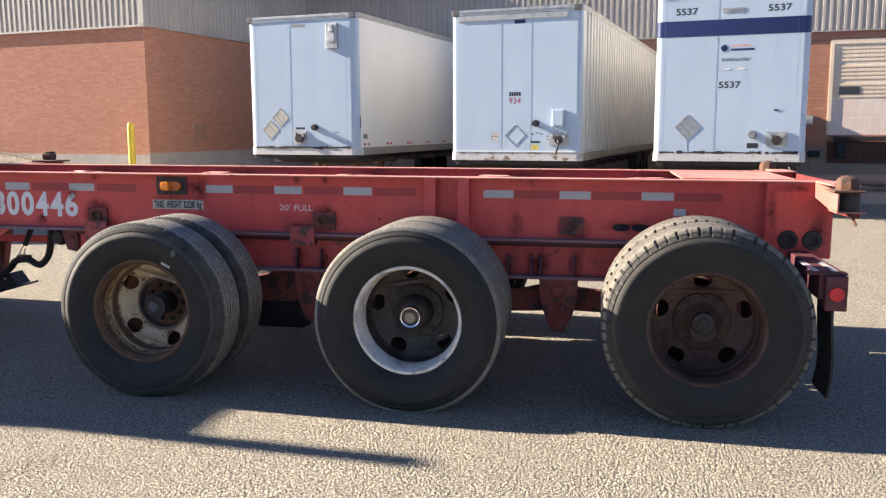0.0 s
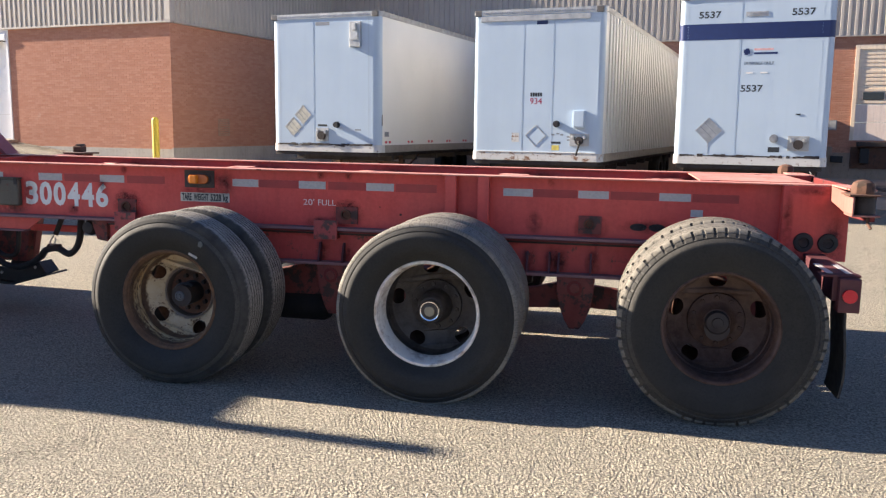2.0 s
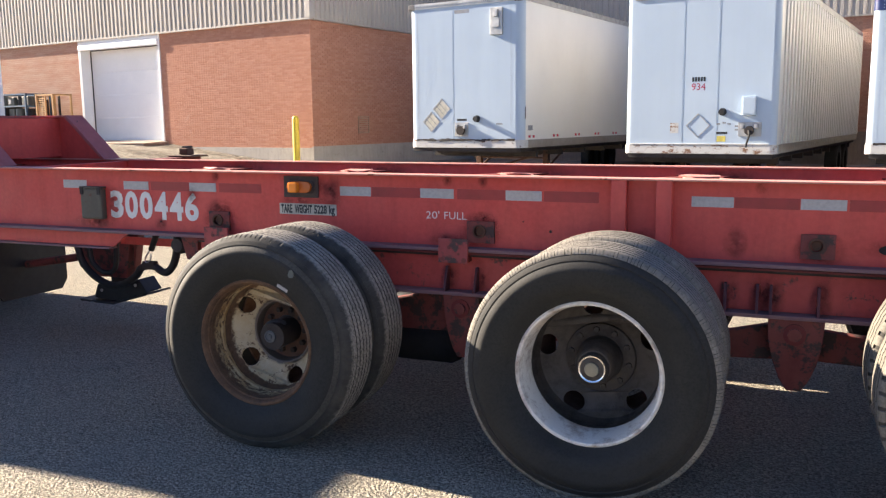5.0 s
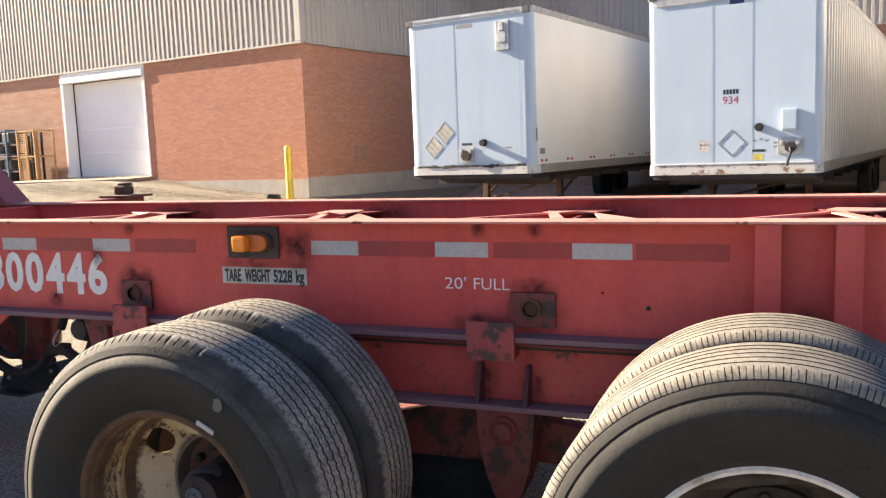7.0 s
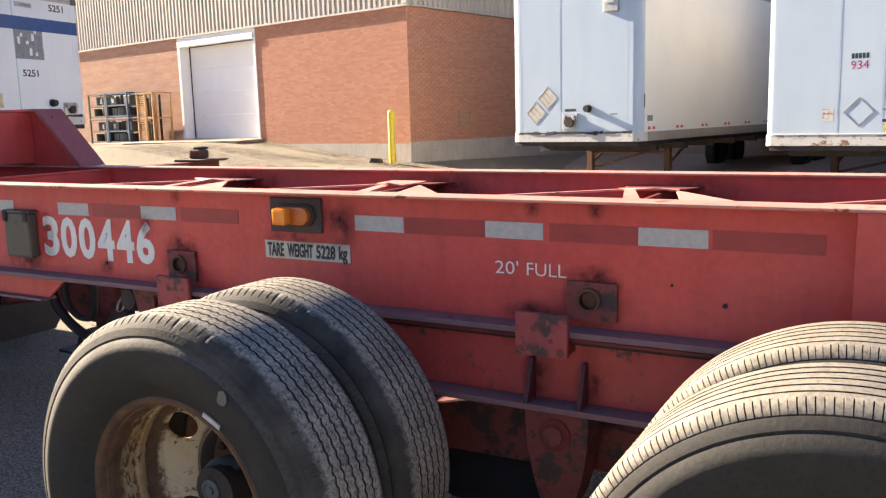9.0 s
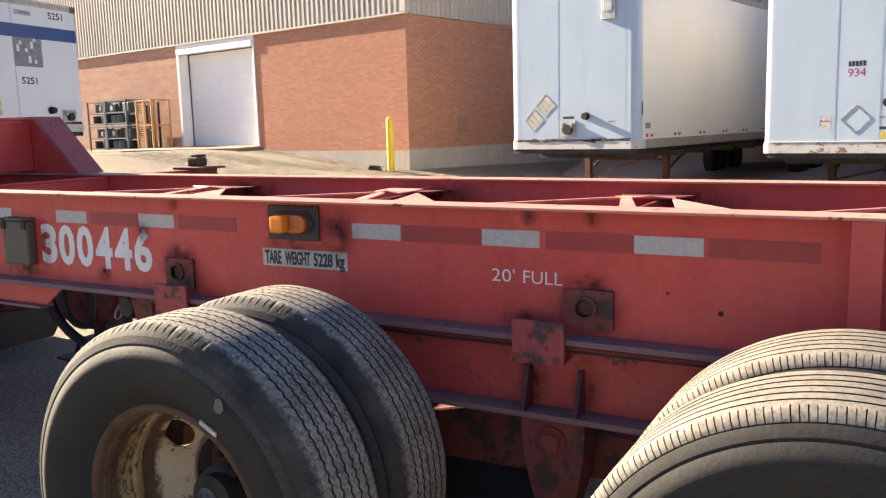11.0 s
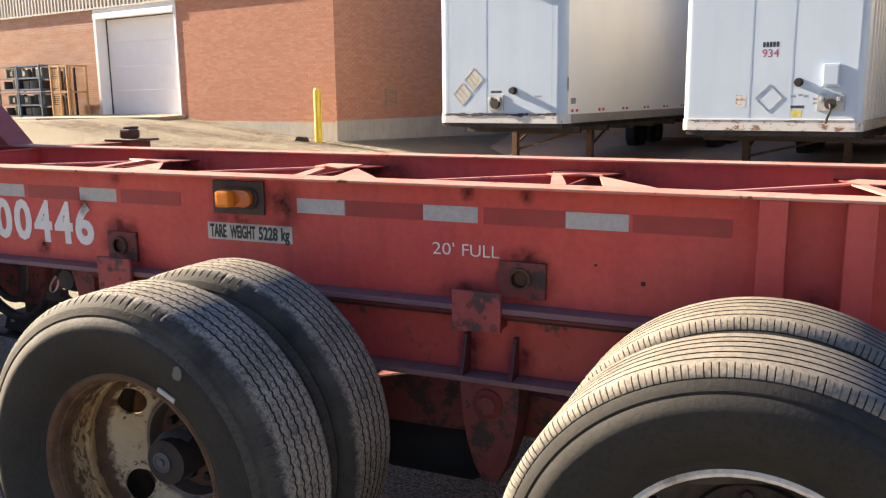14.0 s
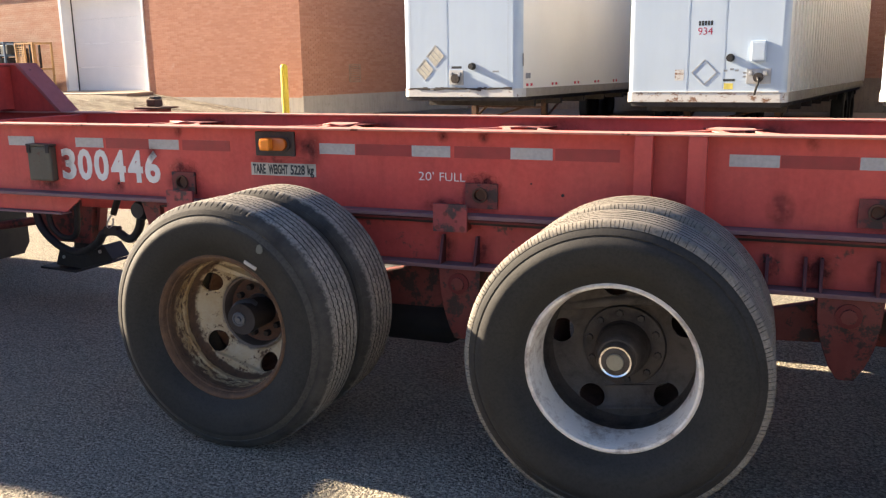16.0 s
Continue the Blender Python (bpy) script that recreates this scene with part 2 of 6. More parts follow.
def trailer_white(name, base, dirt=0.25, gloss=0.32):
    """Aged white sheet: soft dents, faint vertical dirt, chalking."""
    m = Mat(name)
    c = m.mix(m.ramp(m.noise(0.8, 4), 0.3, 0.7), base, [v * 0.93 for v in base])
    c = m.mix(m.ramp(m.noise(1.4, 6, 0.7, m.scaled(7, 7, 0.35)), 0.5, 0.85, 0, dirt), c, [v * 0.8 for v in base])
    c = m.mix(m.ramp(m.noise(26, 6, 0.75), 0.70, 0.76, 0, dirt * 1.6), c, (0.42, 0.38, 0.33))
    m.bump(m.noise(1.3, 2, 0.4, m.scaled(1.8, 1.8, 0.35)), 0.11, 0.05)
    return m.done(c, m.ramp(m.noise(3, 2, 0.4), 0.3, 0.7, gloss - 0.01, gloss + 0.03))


def rotten_rail(name, amount):
    m = Mat(name)
    rusted = m.ramp(m.noise(3.2, 8, 0.75, m.scaled(1, 1, 2.2)), amount, amount + 0.06)
    c = m.mix(rusted, (0.52, 0.515, 0.50), (0.19, 0.10, 0.055))
    c = m.mix(m.ramp(m.noise(14, 6, 0.7), 0.6, 0.68), c, (0.10, 0.06, 0.04))
    return m.done(c, 0.7)


def rubber(name, base, dust, amount):
    m = Mat(name)
    c = m.mix(m.ramp(m.noise(7, 6, 0.65), 0.3, 0.75, amount * 0.35, amount), base, dust)
    c = m.mix(m.ramp(m.noise(95, 5, 0.7), 0.45, 0.68, 0, 0.6), c, [v * 0.7 for v in base])
    ring = m.noise(3.0, 4, 0.6)
    m.bump(m.noise(120, 4, 0.6), 0.25, 0.003)
    return m.done(c, m.ramp(ring, 0.3, 0.7, 0.62, 0.85), spec=0.3)


def wheel_paint(name, base, rust, lo, hi, scale=6.0, bands=1.0):
    """Chipped wheel paint; bands above 1 draws the rust out into rings round the axle."""
    m = Mat(name)
    vec = m.scaled(1, bands, 1)
    r = m.ramp(m.math("ADD", m.math("MULTIPLY", m.noise(scale, 9, 0.72, vec, distort=0.2), 0.78), m.math("MULTIPLY", m.noise(scale * 6, 6, 0.75), 0.22)), lo, hi)
    tone = m.mix(m.ramp(m.noise(22, 5, 0.7), 0.35, 0.7), rust, [v * 0.45 for v in rust])
    c = m.mix(r, base, tone)
    m.bump(m.math("ADD", r, m.noise(80, 5)), 0.35, 0.003)
    return m.done(c, m.ramp(r, 0, 1, 0.5, 0.9))


def dish_paint():
    """Cream wheel disc with small chips, rusted through along its outer bend and round the hub."""
    m = Mat("chipped cream wheel disc")
    sep = m.node("ShaderNodeSeparateXYZ")
    m.t.links.new(m.co, sep.inputs[0])
    r = m.math("POWER", m.math("ADD", m.math("MULTIPLY", sep.outputs[0], sep.outputs[0]), m.math("MULTIPLY", sep.outputs[2], sep.outputs[2])), 0.5)
    r = m.math("ADD", r, m.ramp(m.noise(16, 6, 0.7), 0.25, 0.75, -0.012, 0.012))
    brown = m.mix(m.ramp(m.noise(20, 6, 0.7), 0.35, 0.7), (0.15, 0.082, 0.044), (0.065, 0.038, 0.025))
    cream = m.mix(m.ramp(m.noise(8, 6, 0.7), 0.4, 0.68), (0.54, 0.45, 0.295), (0.45, 0.315, 0.16))
    chips = m.ramp(m.math("ADD", m.math("MULTIPLY", m.noise(9, 8, 0.7, distort=0.3), 0.6), m.math("MULTIPLY", m.noise(55, 5, 0.75), 0.4)), 0.545, 0.585)
    c = m.mix(chips, cream, brown)
    c = m.mix(m.ramp(r, 0.247, 0.254), c, brown)
    c = m.mix(m.ramp(r, 0.158, 0.170, 1.0, 0.0), c, (0.135, 0.105, 0.085))
    m.bump(m.math("ADD", m.math("MULTIPLY", chips, -1.0), m.noise(80, 5)), 0.35, 0.003)
    return m.done(c, m.ramp(chips, 0, 1, 0.5, 0.9))


def barrel_paint():
    """Rim barrel: brown rust at the lip, flaking ochre, a cream band, then a rusted gutter beside the disc."""
    m = Mat("rust-eaten cream barrel paint")
    sep = m.node("ShaderNodeSeparateXYZ")
    m.t.links.new(m.co, sep.inputs[0])
    y = m.math("ADD", sep.outputs[1], m.ramp(m.noise(13, 6, 0.7), 0.2, 0.8, -0.022, 0.022))
    brown = m.mix(m.ramp(m.noise(18, 6, 0.72), 0.35, 0.7), (0.155, 0.088, 0.048), (0.062, 0.038, 0.026))
    cream = m.mix(m.ramp(m.noise(10, 6, 0.7), 0.38, 0.66), (0.46, 0.365, 0.215), (0.36, 0.215, 0.085))
    flakes = m.ramp(m.noise(26, 8, 0.75, m.scaled(1, 1.8, 1), distort=0.4), 0.47, 0.53)
    c = m.mix(m.ramp(y, -0.045, -0.03), brown, m.mix(flakes, cream, brown))
    c = m.mix(m.ramp(y, 0.012, 0.02), c, cream)
    c = m.mix(m.ramp(y, 0.04, 0.047), c, m.mix(0.45, brown, (0.055, 0.035, 0.025)))
    m.bump(m.math("ADD", flakes, m.noise(80, 5)), 0.4, 0.003)
    return m.done(c, 0.78, spec=0.3)


ASPHALT = asphalt()
BRICK_ONE, BRICK_MANY = brick("brick", False), brick("brick courses", True)
MORTAR = plain("mortar", (0.43, 0.225, 0.15), 0.95, scale=20)
CLAD = cladding("beige ribbed cladding", (0.44, 0.40, 0.35))
# nose white is tinted blue for skylit shade, smooth sides lifted for bounce light
T_SHEET = trailer_white("white trailer sheet tinted for skylit shade", (0.445, 0.535, 0.635))
T_SIDE = trailer_white("cream trailer side lifted for bounce light", (0.82, 0.80, 0.74), 0.06, gloss=0.5)
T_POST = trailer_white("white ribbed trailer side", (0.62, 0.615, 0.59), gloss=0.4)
T_RAIL = rotten_rail("white rail eaten by rust", 0.52)
SIDE_RAIL = painted("dull grey-brown aluminium", (0.25, 0.22, 0.19), (0.32, 0.29, 0.25), rust=(0.14, 0.11, 0.09), amount=0.58, rough=0.6)
T_RAIL_OK = rotten_rail("scraped white rail", 0.585)
TYRE_SIDE = rubber("tyre sidewall", (0.0135, 0.0137, 0.0128), (0.055, 0.053, 0.046), 0.4)
TYRE_TREAD = rubber("dusty tyre tread", (0.065, 0.06, 0.053), (0.32, 0.29, 0.237), 0.92)
def worn_tread():
    """Dusty tread that gives way raggedly to dark rubber at the rounded shoulders."""
    m = Mat("worn zigzag tread")
    dust = m.mix(m.ramp(m.noise(7, 6, 0.65), 0.3, 0.75, 0.45, 0.95), (0.065, 0.061, 0.054), (0.41, 0.372, 0.305))
    dust = m.mix(m.ramp(m.noise(95, 5, 0.7), 0.45, 0.62, 0, 0.75), dust, (0.030, 0.029, 0.027))
    crack = m.math("MULTIPLY", m.ramp(m.cells(75.0, "DISTANCE_TO_EDGE"), 0.02, 0.09, 0.8, 0.0), m.ramp(m.noise(6, 4, 0.6), 0.45, 0.6))
    dust = m.mix(crack, dust, (0.020, 0.019, 0.018))
    dark = m.mix(m.ramp(m.noise(9, 6, 0.65), 0.3, 0.75), (0.020, 0.0195, 0.0185), (0.075, 0.069, 0.058))
    sep = m.node("ShaderNodeSeparateXYZ")
    m.t.links.new(m.co, sep.inputs[0])
    off = m.math("ADD", m.math("ABSOLUTE", sep.outputs[1], 0.0), m.ramp(m.noise(28, 6, 0.75), 0.2, 0.8, -0.014, 0.014))
    r2 = m.math("ADD", m.math("MULTIPLY", sep.outputs[0], sep.outputs[0]), m.math("MULTIPLY", sep.outputs[2], sep.outputs[2]))
    dark = m.mix(m.ramp(m.math("ADD", r2, m.ramp(m.noise(14, 5, 0.7), 0.2, 0.8, -0.012, 0.012)), 0.196, 0.226), (0.013, 0.013, 0.0132), dark)
    c = m.mix(m.ramp(off, 0.088, 0.104), dust, dark)
    m.bump(m.noise(120, 4, 0.6), 0.3, 0.004)
    return m.done(c, 0.78, spec=0.3)


WORN_TREAD = worn_tread()
LUG_TREAD = rubber("dusty lugged tread", (0.045, 0.042, 0.037), (0.27, 0.245, 0.198), 0.85)
LUG_BAND = rubber("dusty lugged shoulder", (0.02, 0.0192, 0.018), (0.105, 0.096, 0.08), 0.55)
TYRE_BAND = rubber("dark tyre shoulder band", (0.0155, 0.0152, 0.0148), (0.056, 0.053, 0.046), 0.45)
TYRE_SHOULDER = rubber("dusty tyre shoulder", (0.022, 0.021, 0.0202), (0.14, 0.128, 0.104), 0.55)
W_CREAM = dish_paint()
W_BROWN = wheel_paint("brown rusted wheel", (0.075, 0.040, 0.027), (0.052, 0.025, 0.016), 0.4, 0.6)
W_RUSTY = barrel_paint()
W_WHITE = wheel_paint("white wheel rim paint", (0.72, 0.675, 0.60), (0.28, 0.18, 0.11), 0.48, 0.66, 7.0)
W_DARK = wheel_paint("dark dirty wheel disc", (0.066, 0.053, 0.042), (0.036, 0.025, 0.018), 0.45, 0.65)
HUB_GREY = plain("blue-grey hub", (0.075, 0.082, 0.092), 0.5)


def lens(name, col):
    m = Mat(name)
    m.bump(m.cells(160.0), 0.4, 0.002)
    return m.done(col, 0.2)


VENT = plain("brick-coloured vent paint", (0.36, 0.24, 0.165), 0.7)
AMBER_DULL = lens("darker amber lens", (0.50, 0.13, 0.02))
AMBER, RED_LENS = lens("amber lens", (0.85, 0.26, 0.02)), lens("red lens", (0.55, 0.02, 0.03))


# ---- building helpers ----
def add_box(bm, x0, x1, y0, y1, z0, z1, bevel=0.0):
    vs = [bm.verts.new((x, y, z)) for x in (x0, x1) for y in (y0, y1) for z in (z0, z1)]
    fs = [bm.faces.new([vs[i] for i in q]) for q in ((0, 1, 3, 2), (4, 6, 7, 5), (0, 4, 5, 1), (2, 3, 7, 6), (0, 2, 6, 4), (1, 5, 7, 3))]
    if bevel:
        es = {e for f in fs for e in f.edges}
        bmesh.ops.bevel(bm, geom=list(es), offset=bevel, segments=2, affect="EDGES", profile=0.6)
    return bm


def box(x0, x1, y0, y1, z0, z1, bevel=0.004):
    return add_box(bmesh.new(), x0, x1, y0, y1, z0, z1, bevel)


def prism(outline, axis, a, b, bevel=0.0):
    """A solid from an outline in the plane across axis, from a to b. For y the outline is (x, z); for x (y, z); for z (x, y)."""
    bm = bmesh.new()

    def at(p, d):
        return {"y": (p[0], d, p[1]), "x": (d, p[0], p[1]), "z": (p[0], p[1], d)}[axis]
    lo, hi = ([bm.verts.new(at(p, d)) for p in outline] for d in (a, b))
    n = len(outline)
    bm.faces.new(lo), bm.faces.new(hi[::-1])
    for i in range(n):
        bm.faces.new((lo[i], hi[i], hi[(i + 1) % n], lo[(i + 1) % n]))
    bmesh.ops.recalc_face_normals(bm, faces=bm.faces)
    if bevel:
        bmesh.ops.bevel(bm, geom=list(bm.edges), offset=bevel, segments=2, affect="EDGES", profile=0.6)
    return bm


def rod(p, q, r, sides=10):
    """A round bar from p to q."""
    bm = bmesh.new()
    p, q = Vector(p), Vector(q)
    m = Matrix.Translation((p + q) / 2) @ (q - p).to_track_quat("Z", "Y").to_matrix().to_4x4()
    bmesh.ops.create_cone(bm, cap_ends=True, segments=sides, radius1=r, radius2=r, depth=(q - p).length, matrix=m)
    return bm


def tube(points, r, sides=8):
    """A bent pipe or hose along points."""
    bm = bmesh.new()
    pts = [Vector(p) for p in points]
    rings = []
    for i, p in enumerate(pts):
        d = (pts[min(i + 1, len(pts) - 1)] - pts[max(i - 1, 0)]).normalized()
        q = d.to_track_quat("Z", "Y")
        rings.append([bm.verts.new(p + q @ Vector((r * math.cos(a), r * math.sin(a), 0))) for a in np.linspace(0, 2 * math.pi, sides, endpoint=False)])
    for a, b in zip(rings, rings[1:]):
        for k in range(sides):
            bm.faces.new((a[k], a[(k + 1) % sides], b[(k + 1) % sides], b[k]))
    bm.faces.new(rings[0][::-1]), bm.faces.new(rings[-1])
    return bm


def curve_points(pts, n=6):
    """Smooth points through pts (Catmull-Rom)."""
    p = [Vector(v) for v in pts]
    p = [2 * p[0] - p[1], *p, 2 * p[-1] - p[-2]]
    out = []
    for a, b, c, d in zip(p, p[1:], p[2:], p[3:]):
        for t in np.linspace(0, 1, n, endpoint=False):
            out.append(0.5 * (2 * b + (c - a) * t + (2 * a - 5 * b + 4 * c - d) * t * t + (3 * b - a - 3 * c + d) * t ** 3))
    return out + [p[-2]]


def lathe(profile, n=64, wave=None, closed=False, turns=None):
    """Turns a profile of (radius, y) round the y axis. wave(i, k) may give an offset (dr, dy) to a point."""
    bm = bmesh.new()
    rings = []
    n = len(turns) if turns else n
    for i in range(n):
        a = turns[i] if turns else 2 * math.pi * i / n
        ring = []
        for k, (r, y) in enumerate(profile):
            dr, dy = wave(i, k) if wave else (0, 0)
            ring.append(bm.verts.new(((r + dr) * math.sin(a), y + dy, (r + dr) * math.cos(a))))
        rings.append(ring)
    m = len(profile)
    for i in range(n):
        p, q = rings[i], rings[(i + 1) % n]
        for k in range(m if closed else m - 1):
            bm.faces.new((p[k], q[k], q[(k + 1) % m], p[(k + 1) % m]))
    return bm


def join(*bms):
    out = bmesh.new()
    for b in bms:
        me = bpy.data.meshes.new("tmp")
        b.to_mesh(me), b.free()
        out.from_mesh(me)
        bpy.data.meshes.remove(me)
    return out


def moved(bm, m):
    bmesh.ops.transform(bm, matrix=m, verts=bm.verts)
    return bm


def finish(name, bm, material, smooth=None):
    bmesh.ops.recalc_face_normals(bm, faces=bm.faces)
    me = bpy.data.meshes.new(name)
    bm.to_mesh(me), bm.free()
    if smooth:
        me.polygons.foreach_set("use_smooth", [True] * len(me.polygons))
        me.set_sharp_from_angle(angle=radians(smooth))
    for mt in material if isinstance(material, (list, tuple)) else [material]:
        me.materials.append(mt)
    return new(name, me)


def part(name, bm, material, parent, label="", smooth=None):
    ob = finish(name, bm, material, smooth)
    ob.parent = parent
    if parent.type == "EMPTY" and "own_place" not in parent:
        ob.location = -parent.location
    return tagged(ob, label)


def thing(name, place, label, category, group="", kind="", turn=None):
    """An Empty at a thing's base. With turn, its parts are built in its own axes; without, in the world's."""
    ob = new(name)
    ob.empty_display_size = 0.2
    ob.location = place
    if turn is not None:
        ob.matrix_basis = turn
        ob["own_place"] = 1
    return tagged(ob, label, category, group, kind)


def solid(name, bm, material, label, category, group="", kind="", smooth=None):
    return tagged(finish(name, bm, material, smooth), label, category, group, kind)


def lettering(name, words, x0, x1, z0, z1, y, material, parent, depth=0.0015, label="", bold=0.0):
    """Words filling the rectangle x0..x1, z0..z1 on a face that looks towards -y."""
    cu = bpy.data.curves.new(name, "FONT")
    cu.body, cu.size, cu.extrude, cu.resolution_u, cu.offset = words, 1.0, 0.5, 3, bold
    tmp = new(name, cu)
    bpy.context.view_layer.update()
    me = bpy.data.meshes.new_from_object(tmp.evaluated_get(bpy.context.evaluated_depsgraph_get()))
    bpy.data.objects.remove(tmp)
    co = np.empty(len(me.vertices) * 3)
    me.vertices.foreach_get("co", co)
    co = co.reshape(-1, 3)
    lo, hi = co.min(0), co.max(0)
    f = (co - lo) / (hi - lo)
    out = np.column_stack((x0 + f[:, 0] * (x1 - x0), y - f[:, 2] * depth, z0 + f[:, 1] * (z1 - z0)))
    me.vertices.foreach_set("co", out.ravel())
    me.materials.append(material)
    ob = new(name, me)
    ob.parent = parent
    if parent.type == "EMPTY" and "own_place" not in parent:
        ob.location = -parent.location
    return tagged(ob, label)


def holed_plate(outer, holes, y0, y1):
    """A plate in the x-z plane, from y0 to y1: an outline and round holes (x, z, rx, rz, turn)."""
    cu = bpy.data.curves.new("plate", "CURVE")
    cu.dimensions, cu.fill_mode = "2D", "BOTH"

    def spline(pts):
        s = cu.splines.new("POLY")
        s.points.add(len(pts) - 1)
        for p, (x, z) in zip(s.points, pts):
            p.co = (x, z, 0, 1)
        s.use_cyclic_u = True
    spline(outer)
    for x, z, rx, rz, turn in holes:
        c, s = math.cos(turn), math.sin(turn)
        spline([(x + rx * math.cos(a) * c - rz * math.sin(a) * s, z + rx * math.cos(a) * s + rz * math.sin(a) * c) for a in np.linspace(0, 2 * math.pi, 24, endpoint=False)])
    cu.extrude = abs(y1 - y0) / 2
    tmp = new("plate", cu)
    bpy.context.view_layer.update()
    me = bpy.data.meshes.new_from_object(tmp.evaluated_get(bpy.context.evaluated_depsgraph_get()))
    bpy.data.objects.remove(tmp)
    bm = bmesh.new()
    bm.from_mesh(me)
    bpy.data.meshes.remove(me)
    for v in bm.verts:
        v.co = Vector((v.co.x, (y0 + y1) / 2 + v.co.z, v.co.y))
    bmesh.ops.remove_doubles(bm, verts=bm.verts, dist=0.00002)
    return bm


def circle(r, n=48, x=0.0, z=0.0):
    return [(x + r * math.cos(a), z + r * math.sin(a)) for a in np.linspace(0, 2 * math.pi, n, endpoint=False)]


# ---- the building's own axes: u along the front wall, v into the building, origin at the brick corner ----
A = -10.8
B = pose(-11.54, 19.76, 0, 0, 0, A)


def rise(x, y):
    """Height of the yard: level round the chassis, rising to the door on one side, falling a little to the docks."""
    s = min(1, max(0, (y - 5) / 13))
    s = s * s * (3 - 2 * s)
    pts = ((-400, 0.9), (-24, 0.9), (-18, 0.97), (-13.4, 0.45), (-11.5, 0.32), (-8.5, 0.0), (-6, -0.1), (400, -0.1))
    for (xa, za), (xb, zb) in zip(pts, pts[1:]):
        if xa <= x <= xb:
            return s * (za + (zb - za) * (x - xa) / (xb - xa))
    return s * (0.9 if x < 0 else -0.1)


def ground():
    xs = [-1500, -400, -150, -70, -45, *np.arange(-34, 14.1, 0.75), 18, 24, 40, 80, 200, 500, 1500]
    ys = [-1500, -400, -120, -50, -25, -12, -6, *np.arange(-3, 34.1, 0.75), 45, 70, 150, 500, 1500]
    bm = bmesh.new()
    g = [[bm.verts.new((x, y, rise(x, y))) for x in xs] for y in ys]
    for a, b in zip(g, g[1:]):
        for i in range(len(xs) - 1):
            bm.faces.new((a[i], a[i + 1], b[i + 1], b[i]))
    return solid("ground", bm, ASPHALT, "worn grey asphalt yard with pale aggregate", "ground", kind="structure", smooth=40)


ground()

BR_W, BR_H, JOINT = 0.2, 0.0577, 0.010


def brick_mesh(w):
    b = 0.003
    bm = bmesh.new()
    # open-backed block with a small chamfer round its face, which looks to -y
    back = [bm.verts.new(p) for p in ((0, 0.03, 0), (w, 0.03, 0), (w, 0.03, BR_H), (0, 0.03, BR_H))]
    mid = [bm.verts.new(p) for p in ((0, b, 0), (w, b, 0), (w, b, BR_H), (0, b, BR_H))]
    face = [bm.verts.new(p) for p in ((b, 0, b), (w - b, 0, b), (w - b, 0, BR_H - b), (b, 0, BR_H - b))]
    for p, q in ((back, mid), (mid, face)):
        for i in range(4):
            bm.faces.new((p[i], p[(i + 1) % 4], q[(i + 1) % 4], q[i]))
    bm.faces.new(face)
    return bm


def brick_wall(wall, frame_m, x0, x1, z0, z1, holes, nearest):
    """Courses of bricks on the plane y = 0 of frame_m; those whose place satisfies nearest(x, z) are single parts, at most 300."""
    full = finish("brick", brick_mesh(BR_W), BRICK_ONE)
    proto = full.data
    bpy.data.objects.remove(full)
    rnd = random.Random(5)
    verts, faces, singles = [], [], 0
    z, row = z0, 0
    inv = wall.matrix_basis.inverted()
    while z + BR_H < z1:
        x = x0 - (BR_W + JOINT) / 2 * (row % 2)
        while x < x1 - 0.02:
            a, b = max(x, x0), min(x + BR_W, x1)
            for h0, h1, hz0, hz1 in holes:
                if hz0 - BR_H < z < hz1:
                    if a < h0 < b:
                        b = h0 - 0.002
                    elif a < h1 < b:
                        a = h1 + 0.002
                    elif h0 <= a and b <= h1:
                        b = a
            if b - a > 0.03:
                dy = rnd.uniform(-0.0012, 0.0012)
                if singles < 300 and b - a > BR_W - 0.001 and nearest(a, z):
                    ob = new("brick", proto)
                    ob.parent = wall
                    ob.matrix_basis = inv @ frame_m @ Matrix.Translation((a, dy, z))
                    singles += 1
                else:
                    n, e = len(verts), 0.003
                    for px, py, pz in ((a, 0.03, z), (b, 0.03, z), (b, 0.03, z + BR_H), (a, 0.03, z + BR_H), (a, dy + e, z), (b, dy + e, z), (b, dy + e, z + BR_H), (a, dy + e, z + BR_H),
                                       (a + e, dy, z + e), (b - e, dy, z + e), (b - e, dy, z + BR_H - e), (a + e, dy, z + BR_H - e)):
                        verts.append((px, py, pz))
                    for k in (0, 4):
                        for i in range(4):
                            faces.append((n + k + i, n + k + (i + 1) % 4, n + k + 4 + (i + 1) % 4, n + k + 4 + i))
                    faces.append((n + 8, n + 9, n + 10, n + 11))
            x += BR_W + JOINT
        z += BR_H + JOINT
        row += 1
    me = bpy.data.meshes.new("brick_courses")
    me.from_pydata(verts, [], faces)
    me.materials.append(BRICK_MANY)
    ob = new("brick_courses", me)
    ob.parent = wall
    ob.matrix_basis = inv @ frame_m
    tagged(ob, kind="stuff")


def ribs(x0, x1, z0, z1, pitch=0.2, depth=0.045, y=0.0):
    """Ribbed sheet on the plane y, ribs towards -y."""
    bm = bmesh.new()
    pts, x = [], x0
    while x < x1:
        for f, d in ((0.0, 0), (0.42, 0), (0.52, depth), (0.90, depth)):
            if x + f * pitch < x1:
                pts.append((x + f * pitch, y - d))
        x += pitch
    lo, hi = ([bm.verts.new((px, py, z)) for px, py in pts] for z in (z0, z1))
    for i in range(len(pts) - 1):
        bm.faces.new((lo[i], lo[i + 1], hi[i + 1], hi[i]))
    return bm


BRICK_TOP, BASE_TOP, EAVES = 4.43, 0.82, 9.0
